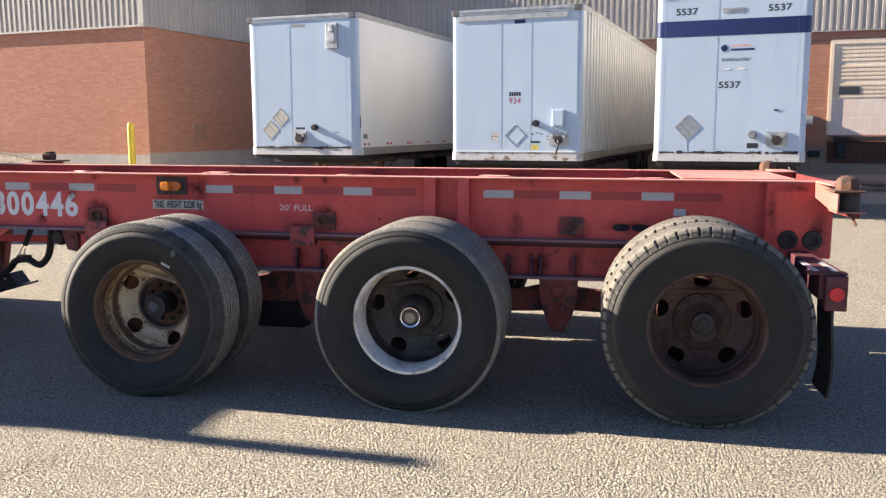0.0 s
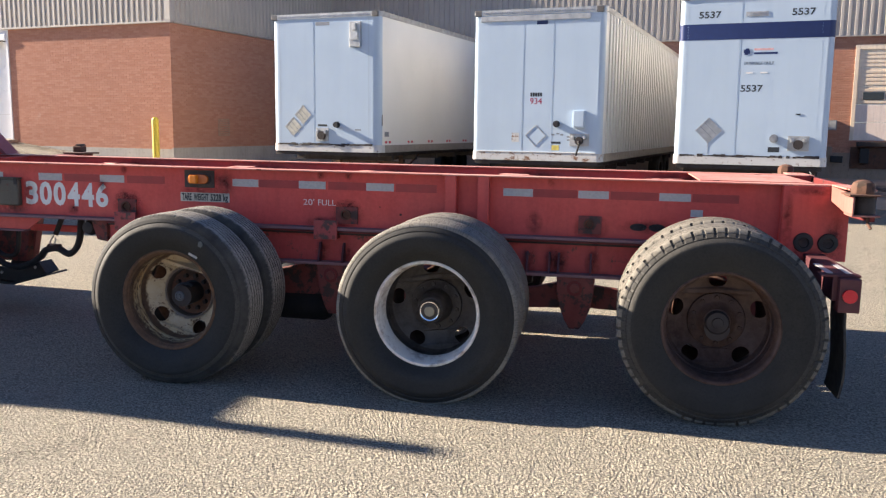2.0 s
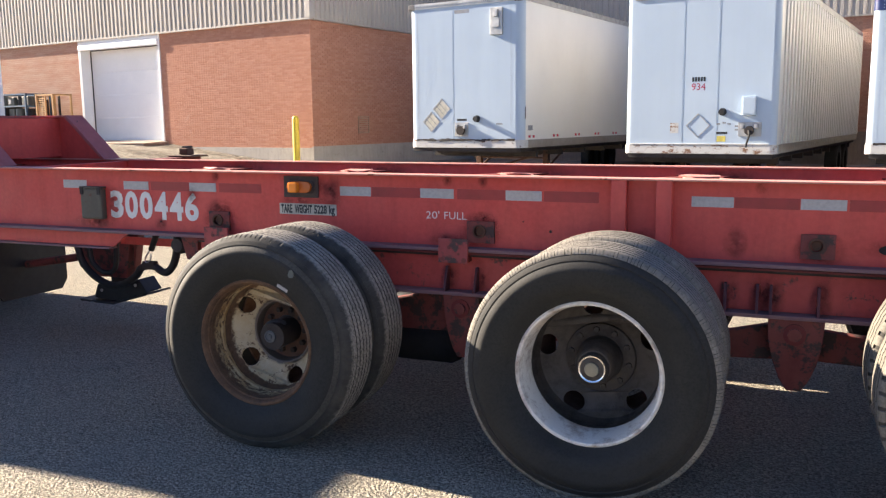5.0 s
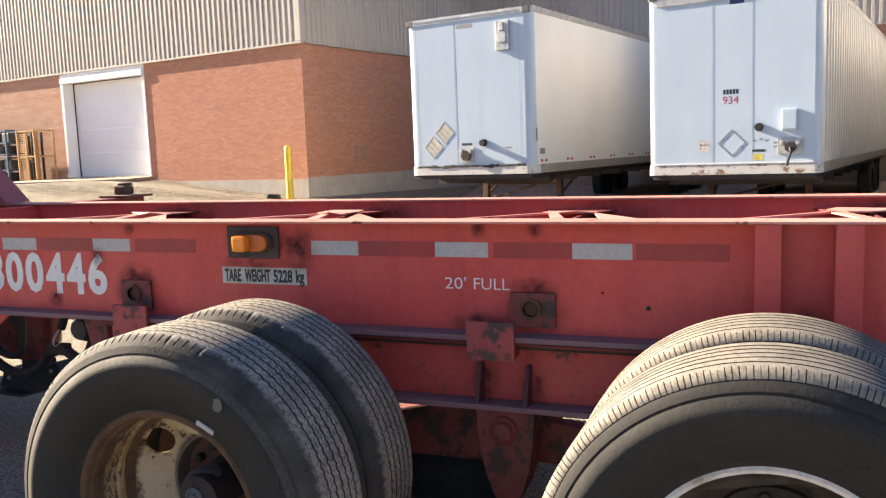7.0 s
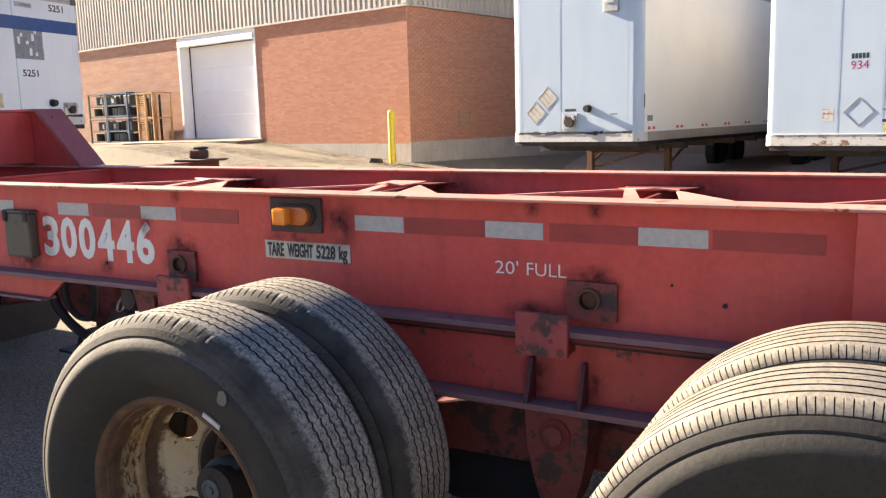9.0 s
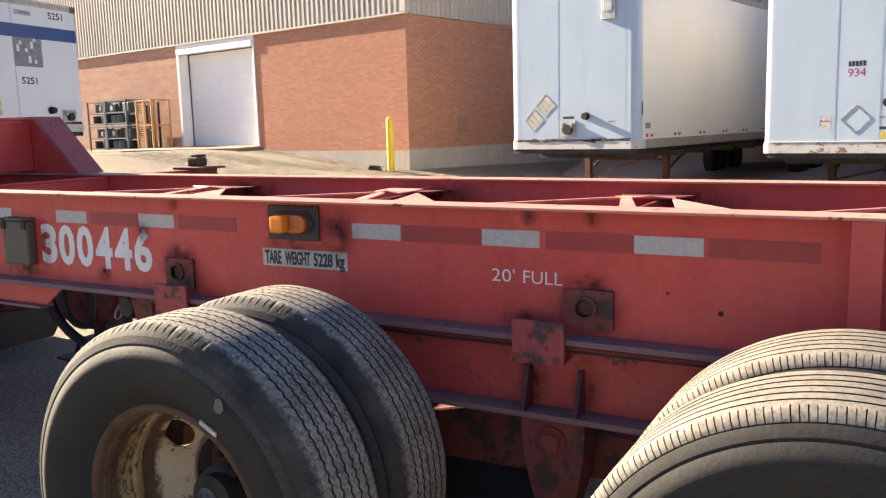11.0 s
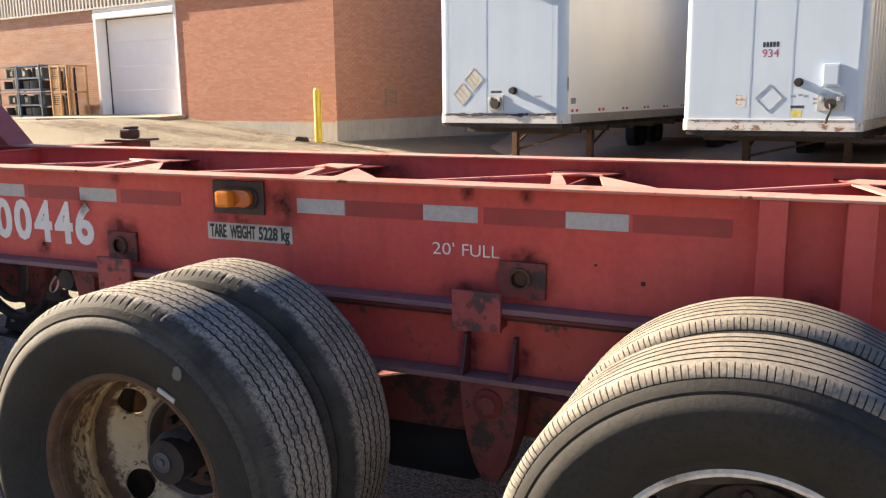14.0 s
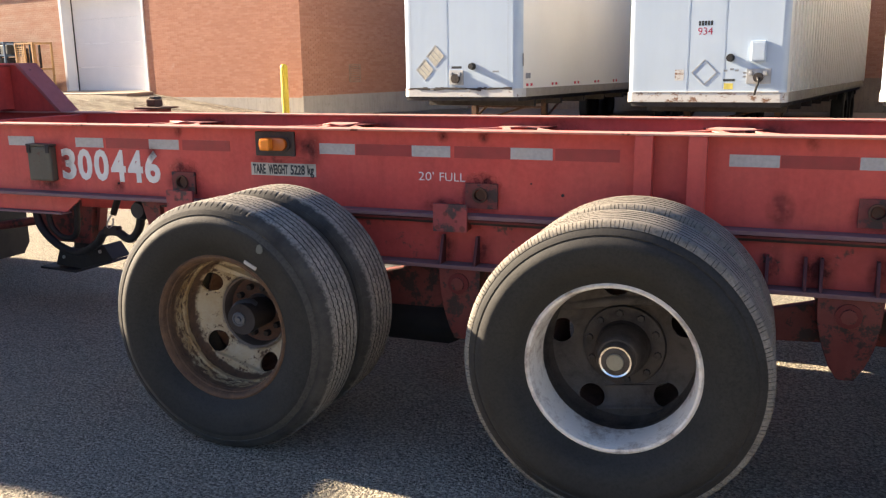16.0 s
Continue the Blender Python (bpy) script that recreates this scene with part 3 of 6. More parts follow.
DOOR = (-10.46, -6.28, 0.2, 4.52)

wall_front = thing("wall_front", B.translation, "sunlit orange-red brick wall with ribbed metal cladding above", "wall", kind="structure", turn=B.copy())
core = join(box(-40, DOOR[0], 0.006, 0.35, -1, BRICK_TOP, 0), box(DOOR[1], -0.02, 0.006, 0.35, -1, BRICK_TOP, 0), box(DOOR[0], DOOR[1], 0.006, 0.35, DOOR[3] - 0.02, BRICK_TOP + 0.3, 0))
part("mortar", core, MORTAR, wall_front)
part("footing", join(box(-6.28, 0.012, -0.012, 0.05, -1, BASE_TOP, 0.004)), CONCRETE, wall_front, "grey concrete footing under the brick")
part("cladding", ribs(-40, 0.06, BRICK_TOP, EAVES, y=-0.05), CLAD, wall_front, "beige ribbed metal cladding")
part("drip_edge", box(-40, 0.1, -0.095, 0.03, BRICK_TOP - 0.05, BRICK_TOP + 0.004, 0.003), CLAD, wall_front)
part("corner_trim", box(-0.06, 0.1, -0.1, 0.1, BRICK_TOP + 0.01, EAVES, 0.004), CLAD, wall_front)

SIDE = B @ pose(0, 0, 0, 0, 0, 90)
wall_side = thing("wall_side", SIDE.translation, "shaded red brick wall above a pale concrete footing", "wall", kind="structure", turn=SIDE.copy())
DEEP = 9.05
part("mortar", box(0.03, DEEP, 0.03, 0.33, -1, BRICK_TOP, 0), MORTAR, wall_side)
part("footing", box(0.0, DEEP, -0.014, 0.05, -1, BASE_TOP + 0.04, 0.004), CONCRETE, wall_side, "pale concrete footing")
part("cladding", ribs(0.1, DEEP, BRICK_TOP, EAVES, y=-0.05), CLAD, wall_side, "grey-beige ribbed metal cladding")
part("drip_edge", box(0.1, DEEP, -0.09, 0.03, BRICK_TOP - 0.04, BRICK_TOP + 0.004, 0.003), CLAD, wall_side)
louvre = thing("wall_vent", SIDE @ Vector((2.35, 0, 1.2)), "small brick-coloured louvred vent in the brick wall", "vent", turn=SIDE @ pose(2.35, -0.004, 1.2))
part("frame", join(box(-0.27, -0.24, -0.02, 0.03, 0, 0.52), box(0.24, 0.27, -0.02, 0.03, 0, 0.52), box(-0.24, 0.24, -0.02, 0.03, 0.49, 0.52), box(-0.24, 0.24, -0.02, 0.03, 0, 0.03)), VENT, louvre)
for i in range(7):
    part("slat", moved(box(-0.24, 0.24, -0.03, 0.03, -0.004, 0.004, 0), pose(0, 0, 0.07 + i * 0.064, 35)), VENT, louvre)

BACK = B @ pose(0, DEEP, 0)
wall_back = thing("wall_back", BACK.translation, "loading dock wall of red brick under ribbed cladding", "wall", kind="structure", turn=BACK.copy())
DOCK = (18.09, 20.75, 1.3, 4.15)
part("mortar", join(box(0, DOCK[0], 0.03, 0.33, -1, BRICK_TOP, 0), box(DOCK[1], 40, 0.03, 0.33, -1, BRICK_TOP, 0), box(DOCK[0], DOCK[1], 0.03, 0.33, DOCK[3], BRICK_TOP, 0), box(DOCK[0], DOCK[1], 0.03, 0.33, -1, DOCK[2], 0)), MORTAR, wall_back)
part("footing", join(box(0.02, DOCK[0] - 0.45, -0.02, 0.05, -1, 1.1, 0.004), box(DOCK[0] - 0.44, DOCK[1] + 0.44, -0.04, 0.05, -1, 0.92, 0.004), box(DOCK[1] + 0.45, 40, -0.02, 0.05, -1, 1.1, 0.004)), BROWN_CONCRETE, wall_back, "stained concrete dock base")
part("cladding", ribs(0.1, 40, BRICK_TOP, EAVES, y=-0.05), CLAD, wall_back, "beige ribbed metal cladding")
part("drip_edge", box(0.1, 40, -0.09, 0.03, BRICK_TOP - 0.04, BRICK_TOP + 0.004, 0.003), CLAD, wall_back)
roof = solid("roof", moved(join(box(-40, 40, DEEP, 40, EAVES, EAVES + 0.2, 0), box(-40, 0.1, -0.1, DEEP, EAVES, EAVES + 0.2, 0)), B), CLAD, "flat metal roof of the warehouse", "roof", kind="structure")

# drive-in door in the front wall
door = thing("door_1", B @ Vector((-8.4, 0, 1.0)), "closed white sectional overhead door in a white frame", "door", kind="structure", turn=B @ pose(0, 0, 0))
SILL = 1.02
part("door_frame", join(box(DOOR[0], -10.33, -0.03, 0.42, SILL - 0.3, DOOR[3] - 0.02), box(-6.37, DOOR[1], -0.03, 0.42, SILL - 0.3, DOOR[3] - 0.02), box(-10.328, -6.372, -0.026, 0.42, 4.1, DOOR[3] - 0.02)), DOOR_WHITE, door, "broad white door surround")
part("header_beam", box(-10.42, -6.34, -0.075, -0.031, 4.06, 4.24, 0.018), DOOR_WHITE, door, "rounded white header beam")
for i in range(4):
    h = (4.1 - SILL) / 4
    part("panel", box(-10.33, -6.37, 0.37, 0.41, SILL + i * h + 0.002, SILL + (i + 1) * h - 0.002, 0.004), DOOR_WHITE, door)
# dark strips added for the shadow line at the leaf's left and top
part("weather_seal", join(box(-10.328, -10.295, 0.345, 0.368, SILL, 4.098, 0), box(-10.294, -6.375, 0.345, 0.368, 4.07, 4.098, 0)), GRIME, door, "dark strips painting the shadow line round the door leaf")
part("threshold", box(-10.325, -6.375, -0.1, 0.36, SILL - 0.3, SILL - 0.004), CONCRETE, door)


def apron():
    bm = prism([(-11.2, -3.4), (-9.9, -0.11), (-6.0, -0.11), (-5.6, -1.4), (-8.2, -3.6)], "z", 0.0, 1.0)
    for v in bm.verts:
        w = B @ Vector((v.co.x, v.co.y, 0))
        t = min(1, max(0, (-v.co.y - 0.1) / 3.3))
        v.co.z = -0.4 if v.co.z < 0.5 else (1.0 - t * (1.0 - rise(w.x, w.y) - 0.05))
    return bm


tagged(finish("door_apron", moved(apron(), B), TAN_CONCRETE), "sloping pale concrete apron in front of the door", "apron", kind="structure")

# concrete slab before the docks, rising a little to the wall
slab = prism([(0.3, 0.5), (40.0, 0.5), (40.0, DEEP - 0.045), (0.3, DEEP - 0.045)], "z", 0.0, 1.0)
for v in slab.verts:
    v.co.z = -0.4 if v.co.z < 0.5 else (-0.088 if v.co.y < 1 else 0.13)
tagged(finish("dock_apron", moved(slab, B), TAN_CONCRETE), "tan concrete slab in front of the loading docks", "apron", kind="structure")

# loading dock
dock = thing("door_2", BACK @ Vector((19.4, 0, 1.3)), "closed cream sectional dock door with a small window", "door", kind="structure", turn=BACK.copy())
part("door_frame", join(box(DOCK[0], DOCK[0] + 0.11, -0.025, 0.3, DOCK[2], DOCK[3]), box(DOCK[1] - 0.11, DOCK[1], -0.025, 0.3, DOCK[2], DOCK[3]), box(DOCK[0] + 0.112, DOCK[1] - 0.112, -0.025, 0.3, DOCK[3] - 0.14, DOCK[3])), DOOR_CREAM, dock)
for i in range(5):
    h = (DOCK[3] - 0.14 - DOCK[2]) / 5
    z = DOCK[2] + i * h
    pn = join(box(DOCK[0] + 0.11, DOCK[1] - 0.11, 0.01, 0.05, z + 0.003, z + h - 0.003, 0.004), *[box(DOCK[0] + 0.13, DOCK[1] - 0.13, -0.002, 0.012, z + f * h, z + f * h + 0.075, 0.005) for f in ((0.06, 0.28, 0.5, 0.72) if i > 1 else ())])
    p = part("panel", pn, DOOR_PALE if i < 2 else DOOR_CREAM, dock)
    if i == 2:
        for u in (18.38, 20.0):
            part("window_pane", box(u, u + 0.57, -0.012, 0.012, z + 0.14, z + 0.36, 0.004), GLASS_DARK, p)
leveller = thing("dock_leveller", BACK @ Vector((19.4, 0, 0.9)), "rusty dock leveller plate with black rubber bumpers", "dock leveller", turn=BACK.copy())
part("lip", box(18.3, 20.5, -0.24, -0.045, 1.12, 1.26, 0.01), GRIME, leveller)
part("pit", box(18.15, 20.65, -0.09, -0.045, 0.45, 1.1, 0.006), RUST, leveller)
for u in (18.4, 20.2):
    part("bumper", box(u, u + 0.25, -0.32, -0.095, 0.62, 1.06, 0.02), BLACK, leveller)
bumper = thing("dock_bumper", BACK @ Vector((17.35, 0, 0.9)), "black rubber dock bumper on the concrete", "dock bumper", turn=BACK.copy())
part("block", box(17.6, 17.95, -0.14, -0.045, 0.62, 0.82, 0.02), BLACK, bumper)
switch = thing("switch_box", BACK @ Vector((17.55, 0, 1.6)), "small grey control box on the brick wall", "control box", turn=BACK.copy())
part("body", box(17.48, 17.72, -0.14, -0.004, 1.6, 1.9, 0.008), GREY_DECAL, switch)
part("cover", box(17.51, 17.69, -0.152, -0.142, 1.63, 1.87, 0.003), LOAD_PALE, switch)

# bollard and kerb stop
boll = thing("bollard", B @ Vector((0.04, -0.77, 0.2)), "yellow painted steel bollard by the brick corner", "bollard", turn=B @ pose(0.04, -0.77, 0.2))
part("post", lathe([(0.0, 1.53), (0.05, 1.52), (0.085, 1.48), (0.095, 1.44), (0.095, 0.0), (0.0, 0.0)], 20), YELLOW, boll, smooth=50).rotation_euler = (radians(90), 0, 0)


chock = thing('wheel_chock', B @ Vector((-0.39, -0.95, 0.35)), 'black rubber wheel chock lying on the yard', 'wheel chock', turn=B @ pose(-0.39, -0.95, 0.35, 0, 0, 8))
part('block', prism([(-0.2, 0), (0.2, 0), (0.13, 0.12), (-0.1, 0.14)], 'y', -0.08, 0.08, 0.01), BLACK, chock)


# ---- stacked cages by the front wall ----
def cage(name, m, w, d, h, mat, label, wire, fill):
    c = thing(name, m.translation, label, "cage", "stacked cages by the wall", turn=m)
    for x in (0, w):
        for y in (0, d):
            part("post", box(x - 0.03, x + 0.03, y - 0.03, y + 0.03, 0, h), mat, c)
    for z in (0.06, h * 0.5, h - 0.03):
        for y in (0, d):
            part("rail", box(0.03, w - 0.03, y - 0.02, y + 0.02, z - 0.025, z + 0.025, 0), mat, c)
        for x in (0, w):
            part("rail", box(x - 0.02, x + 0.02, 0.03, d - 0.03, z - 0.025, z + 0.025, 0), mat, c)
    if wire:        # one half closed with level slats, the other half open
        half = w * 0.52
        part("post", box(half - 0.025, half + 0.025, -0.028, 0.028, 0.03, h - 0.03), mat, c)
        for i in range(wire):
            z = 0.1 + (h - 0.2) * i / wire
            part("slat", box(0.03, half - 0.03, -0.012, 0.004, z, z + 0.032, 0), mat, c)
        bm = bmesh.new()
        for i in range(1, 6):
            add_box(bm, -0.004, 0.012, d * i / 6 - 0.008, d * i / 6 + 0.008, 0.05, h - 0.05)
        part("wire_mesh", bm, mat, c)
    rnd = random.Random(int(w * 100 + h * 10 + m.translation.x * 7))
    for i in range(fill):
        cell = (w - 0.12) / 3
        x, y, z = 0.07 + cell * (i % 3), 0.06 + rnd.uniform(0, 0.14), 0.09 if i < 3 else h * 0.53
        wide, tall = cell * rnd.uniform(0.75, 0.97), h * rnd.uniform(0.30, 0.40)
        drum = prism([(x + wide / 2 * (1 + math.cos(a)), y + 0.16 + wide / 2 * (math.sin(a))) for a in np.linspace(0, 2 * math.pi, 16, endpoint=False)], "z", z, z + tall, 0.025) if rnd.random() < 0.6 else None
        part("packed_part", drum or box(x, x + wide, y, d - 0.08, z, z + tall, 0.03), rnd.choice((LOAD, LOAD, LOAD_PALE, GRIME) if mat is not BLUE_STEEL else (LOAD, LOAD, GRIME)), c)
        if rnd.random() < 0.25:
            part("paper_label", box(x + cell * 0.2, x + cell * 0.55, y - 0.012, y - 0.004, z + h * 0.08, z + h * 0.25, 0), LOAD_PALE, c)
    return c


for u, w, nm, mt in ((-14.27, 1.15, "wire_cage", RACK_GREY), (-13.02, 1.34, "crate_rack", BLUE_STEEL)):
    for z, k in ((0.0, 0), (0.89, 1)):
        cage(nm, B @ pose(u - 0.14, -1.25, 0.90 + z), w, 0.9, 0.87, mt, "steel stacking rack filled with dark parts and pale labels" if mt is RACK_GREY else "blue steel stacking rack filled with dark parts", 0, 6)
cage("crate_rack", B @ pose(-11.69, -0.95, 0.90), 0.42, 0.6, 1.74, GRIME, "dark steel rack standing behind the blue racks", 0, 4)
cage("tan_cage", B @ pose(-11.17, -1.25, 0.90), 0.92, 0.66, 1.70, TAN_STEEL, "tall orange-tan cage with level slats and an open half", 24, 0)


# ---- parked trailers ----
def disc(r, y0, y1, x, z, n=20):
    return moved(lathe([(0, y0), (r, y0), (r, y1), (0, y1)], n), Matrix.Translation((x, 0, z)))


def placard(parent, x, z, s, mat, turn=45, w=0.02, filled=True):
    """A square placard holder standing on its corner."""
    bm = bmesh.new()
    for a, b, c, d in ((-s, s, -s, -s + w), (-s, s, s - w, s), (-s, -s + w, -s + w, s - w), (s - w, s, -s + w, s - w)):
        add_box(bm, a, b, -0.007, 0.0, c, d)
    at = Matrix.Translation((x, 0, z)) @ Matrix.Rotation(radians(turn), 4, "Y")
    h = part("placard_holder", moved(bm, at), mat, parent, "bare metal diamond placard holder")
    if filled:
        part("placard", moved(box(-s + w, s - w, -0.004, 0.0, -s + w, s - w, 0), at), mat if mat is STEEL else PLACARD, h, "weathered blank placard")
        for k in (-0.3, 0.3):
            part("clip", moved(box(-s * 0.85, s * 0.85, -0.0052, -0.0045, s * k - 0.006, s * k + 0.006, 0), at), GREY_DECAL, h)
    return h


def trailer(u, v, zb, zt, length, label, side, group="parked trailers with their noses to the yard", base_m=None, ground=-0.1, W=2.59, r=0.1):
    m = base_m or B @ pose(u, v, ground)
    t = thing("semi_trailer", m.translation, label, "trailer", group, turn=m)
    # body with rounded vertical nose corners
    n = 8
    out = [(0, length), (0, r + 0.012), (0, r)]
    out += [(r - r * math.cos(a), r - r * math.sin(a)) for a in np.linspace(0, math.pi / 2, n)[1:]] + [(r + 0.012, 0), (W - r - 0.012, 0)]
    out += [(W - r + r * math.sin(a), r - r * math.cos(a)) for a in np.linspace(0, math.pi / 2, n)]
    out += [(W, r + 0.012), (W, length)]
    body = prism(out, "z", zb + 0.16, zt - 0.1)
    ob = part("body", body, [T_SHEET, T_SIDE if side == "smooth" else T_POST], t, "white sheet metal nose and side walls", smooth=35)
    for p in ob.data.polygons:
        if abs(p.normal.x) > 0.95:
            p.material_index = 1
    # rails
    def band(z0, z1, o, mat, nm, lab):
        bm = bmesh.new()
        ring = [(W / 2 + (x - W / 2) * (1 + 2 * o / W), y - o) for x, y in out]
        lo, hi = ([bm.verts.new((x, y, z)) for x, y in ring] for z in (z0, z1))
        for i in range(len(ring) - 1):
            bm.faces.new((lo[i], lo[i + 1], hi[i + 1], hi[i]))
        bm.faces.new(lo), bm.faces.new(hi[::-1])
        part(nm, bm, mat, t, lab, smooth=35)
    band(zb, zb + 0.16, 0.012, T_RAIL if side == "ribbed" else T_RAIL_OK, "bottom_rail", "white bottom rail with rust and scrapes")
    band(zt - 0.1, zt, 0.018, ALU, "top_rail", "dull aluminium top rail")
    for x in (0.1, W - 0.1):
        part("corner_cap", box(x - 0.085, x + 0.06, -0.022, 0.1, zt - 0.11, zt + 0.002, 0.012), CAP, t, "tarnished corner casting")
    # sheet seams and rivets on the nose
    for x in ((1.055,) if side == "smooth" else (1.03, 1.63)):
        part("seam", box(x, x + 0.02, -0.001, 0.0, zb + 0.165, zt - 0.105, 0.002), T_SHEET, t)
    if side == "smooth":
        bm = bmesh.new()
        for x in (r + 0.05, W - r - 0.1):
            z = zb + 0.2
            while z < zt - 0.15:
                add_box(bm, x - 0.005, x + 0.005, -0.003, 0.001, z, z + 0.014)
                z += 0.05
        tagged(part("rivets", bm, GREY_DECAL if r > 0.12 else T_SHEET, t), kind="stuff")
        gnaw = random.Random(11)       # the sheet's lower edge is torn, so the joint's height varies
        bm = bmesh.new()
        x = r + 0.01
        while x < W - r - 0.06:
            w = gnaw.uniform(0.04, 0.13)
            if gnaw.random() < 0.8:
                add_box(bm, x, min(x + w, W - r - 0.01), -0.0145, 0.0, zb + 0.148 - gnaw.uniform(0, 0.014), zb + 0.168 + gnaw.uniform(-0.008, 0.022))
            x += w
        tagged(part("sheet_edge", bm, GRIME, t), "dark torn joint above the bottom rail", kind="stuff")
    else:
        part("sheet_edge", box(r + 0.01, W - r - 0.01, -0.022, 0.0, zb + 0.161, zb + 0.178, 0.004), T_POST, t, "raised white ridge above the bottom rail")
    if base_m is None:
        part("side_rail", box(W + 0.0125, W + 0.02, r + 0.06, length - 0.15, zb + 0.002, zb + 0.158, 0.002), SIDE_RAIL, t, "dull grey-brown side rail")
    bm = bmesh.new()
    for i in range(46):
        add_box(bm, 0.2 + i * 0.048, 0.22 + i * 0.048, -0.026, -0.018, zt - 0.06, zt - 0.045)
    tagged(part("rail_rivets", bm, GREY_DECAL, t), kind="stuff")
    # side posts of the ribbed trailers
    if side == "ribbed":
        y = 0.35
        while y < length:
            part("side_post", box(W - 0.002, W + 0.028, y, y + 0.075, zb + 0.165, zt - 0.105, 0.006), T_POST, t)
            y += 0.305
    # reflective marks along the lower side
    y = 0.25
    while y < length - 0.4:
        if side == "smooth":
            for k, mt in enumerate((RED_DECAL, WHITE_DECAL, RED_DECAL, WHITE_DECAL)):
                part("marker", box(W, W + 0.004, y + k * 0.092, y + k * 0.092 + 0.085, zb + 0.195, zb + 0.245, 0), mt, t)
        y += 1.15
    # floor, king pin plate, landing legs, rear wheels
    part("floor", box(0.06, W - 0.06, 0.02, length, zb - 0.08, zb - 0.003, 0.004), GRIME, t)
    for i in range(9):
        part("floor_beam", box(0.1, W - 0.1, 0.8 + i * 1.25, 0.9 + i * 1.25, zb - 0.2, zb - 0.082, 0), GRIME, t)
    for x in (0.42, W - 0.54):
        leg = part("landing_leg", box(x, x + 0.12, 2.05, 2.17, 0.12, zb - 0.08, 0.006), RUST, t, "rusty landing leg")
        part("foot", box(x - 0.07, x + 0.19, 1.98, 2.24, 0.0, 0.1, 0.01), RUST, leg)
        part("brace", rod((x + 0.06, 2.11, 0.55), (x + 0.06, 3.1, zb - 0.1), 0.025), RUST, leg)
    part("leg_brace", rod((0.48, 2.11, 0.45), (W - 0.48, 2.11, zb - 0.15), 0.022), RUST, t)
    part("leg_shaft", rod((0.48, 2.11, 0.8), (W - 0.48, 2.11, 0.8), 0.018), RUST, t)
    for y in (length - 2.9, length - 1.6):
        for x in (0.06, W - 0.34):
            tyre = lathe([(0.25, 0), (0.3, 0), (0.46, 0.0), (0.5, 0.04), (0.5, 0.24), (0.46, 0.28), (0.25, 0.28)], 28)
            part("tyre", moved(tyre, pose(x + 0.28, y, 0.5, 0, 0, 90)), TYRE_SIDE, t, smooth=40)
    return t


def socket(t, x, z, w, h):
    s = part("socket_plate", box(x, x + w, -0.02, -0.002, z, z + h, 0.004), ALU, t, "scuffed metal plate with the trailer light socket")
    part("socket", disc(min(w, h) * 0.32, -0.08, -0.021, x + w * 0.5, z + h * 0.42), GRIME, s, smooth=40)
    for dx in (0.2, 0.8):
        part("air_coupling", box(x + w * dx - 0.03, x + w * dx + 0.03, -0.075, -0.021, z + h * 0.55, z + h * 0.85, 0.012), STEEL, s)


def knob(t, x, z, r=0.055):
    part("gland", join(disc(r, -0.10, -0.002, x, z), disc(r * 1.25, -0.03, -0.002, x, z)), BLACK, t, "black round rubber gland", smooth=40)


T1 = trailer(5.80, -3.58, 1.08, 4.0, 12.4, "white box trailer with a smooth cream side and dented nose", "smooth", W=2.65, r=0.16)
T2 = trailer(10.49, -3.46, 1.00, 3.92, 11.4, "white box trailer with ribbed sides and rust along its foot", "ribbed", W=2.63)
T3 = trailer(14.46, -3.42, 1.02, 4.06, 11.2, "white box trailer with a navy blue band", "smooth")

# nose of the smooth trailer
holder = part("document_holder", join(box(1.95, 2.22, -0.05, -0.002, 3.28, 3.80, 0.01), box(2.0, 2.16, -0.062, -0.051, 3.42, 3.62, 0.004), box(2.04, 2.13, -0.09, -0.05, 3.62, 3.76, 0.01)), ALU, T1, "dented metal document holder")
placard(T1, 0.78, 1.87, 0.15, ALU)
placard(T1, 0.53, 1.61, 0.15, ALU)
knob(T1, 1.63, 1.66)
part("label_bar", box(1.15, 1.38, -0.0016, 0.0, 1.62, 1.665, 0), BLACK_DECAL, T1)
socket(T1, 1.11, 1.31, 0.31, 0.28)
part("brand_bar", box(1.11, 1.45, -0.0016, 0.0, 3.75, 3.82, 0), GREY_DECAL, T1)
part("label_bar", box(2.06, 2.2, -0.0016, 0.0, 1.54, 1.57, 0), GREY_DECAL, T1)
part("label_bar", box(2.651, 2.656, 0.09, 0.12, 1.65, 1.88, 0), BLACK_DECAL, T1)
part("label_bar", box(2.651, 2.656, 0.22, 0.42, 1.42, 1.52, 0), GREY_DECAL, T1)
for x, w, dz, rot in ((0.5, 0.3, 0.0, 2), (0.85, 0.22, -0.01, -4), (1.25, 0.5, 0.005, 1), (1.7, 0.24, -0.012, 5), (2.05, 0.2, 0.0, -3)):
    part("torn_edge", moved(box(-w / 2, w / 2, -0.012, 0.006, -0.018, 0.018, 0.004), pose(x, -0.014, 1.235 + dz, 0, rot, 0)), GRIME, T1, "torn and scraped sheet edge")

# nose of the ribbed trailer
part("upper_band", box(0.15, 2.34, -0.02, 0.0, 3.70, 3.80, 0.004), ALU, T2)
part("brand_bar", box(1.29, 1.51, -0.0016, 0.0, 3.62, 3.69, 0), BLUE_DECAL, T2)
for k in range(5):
    part("name_bar", box(1.195 + k * 0.049, 1.232 + k * 0.049, -0.0016, 0.0, 2.25, 2.325, 0), BLACK_DECAL, T2)
lettering("fleet_number", "934", 1.19, 1.43, 2.10, 2.22, -0.0004, MAROON, T2, 0.001, bold=0.0)
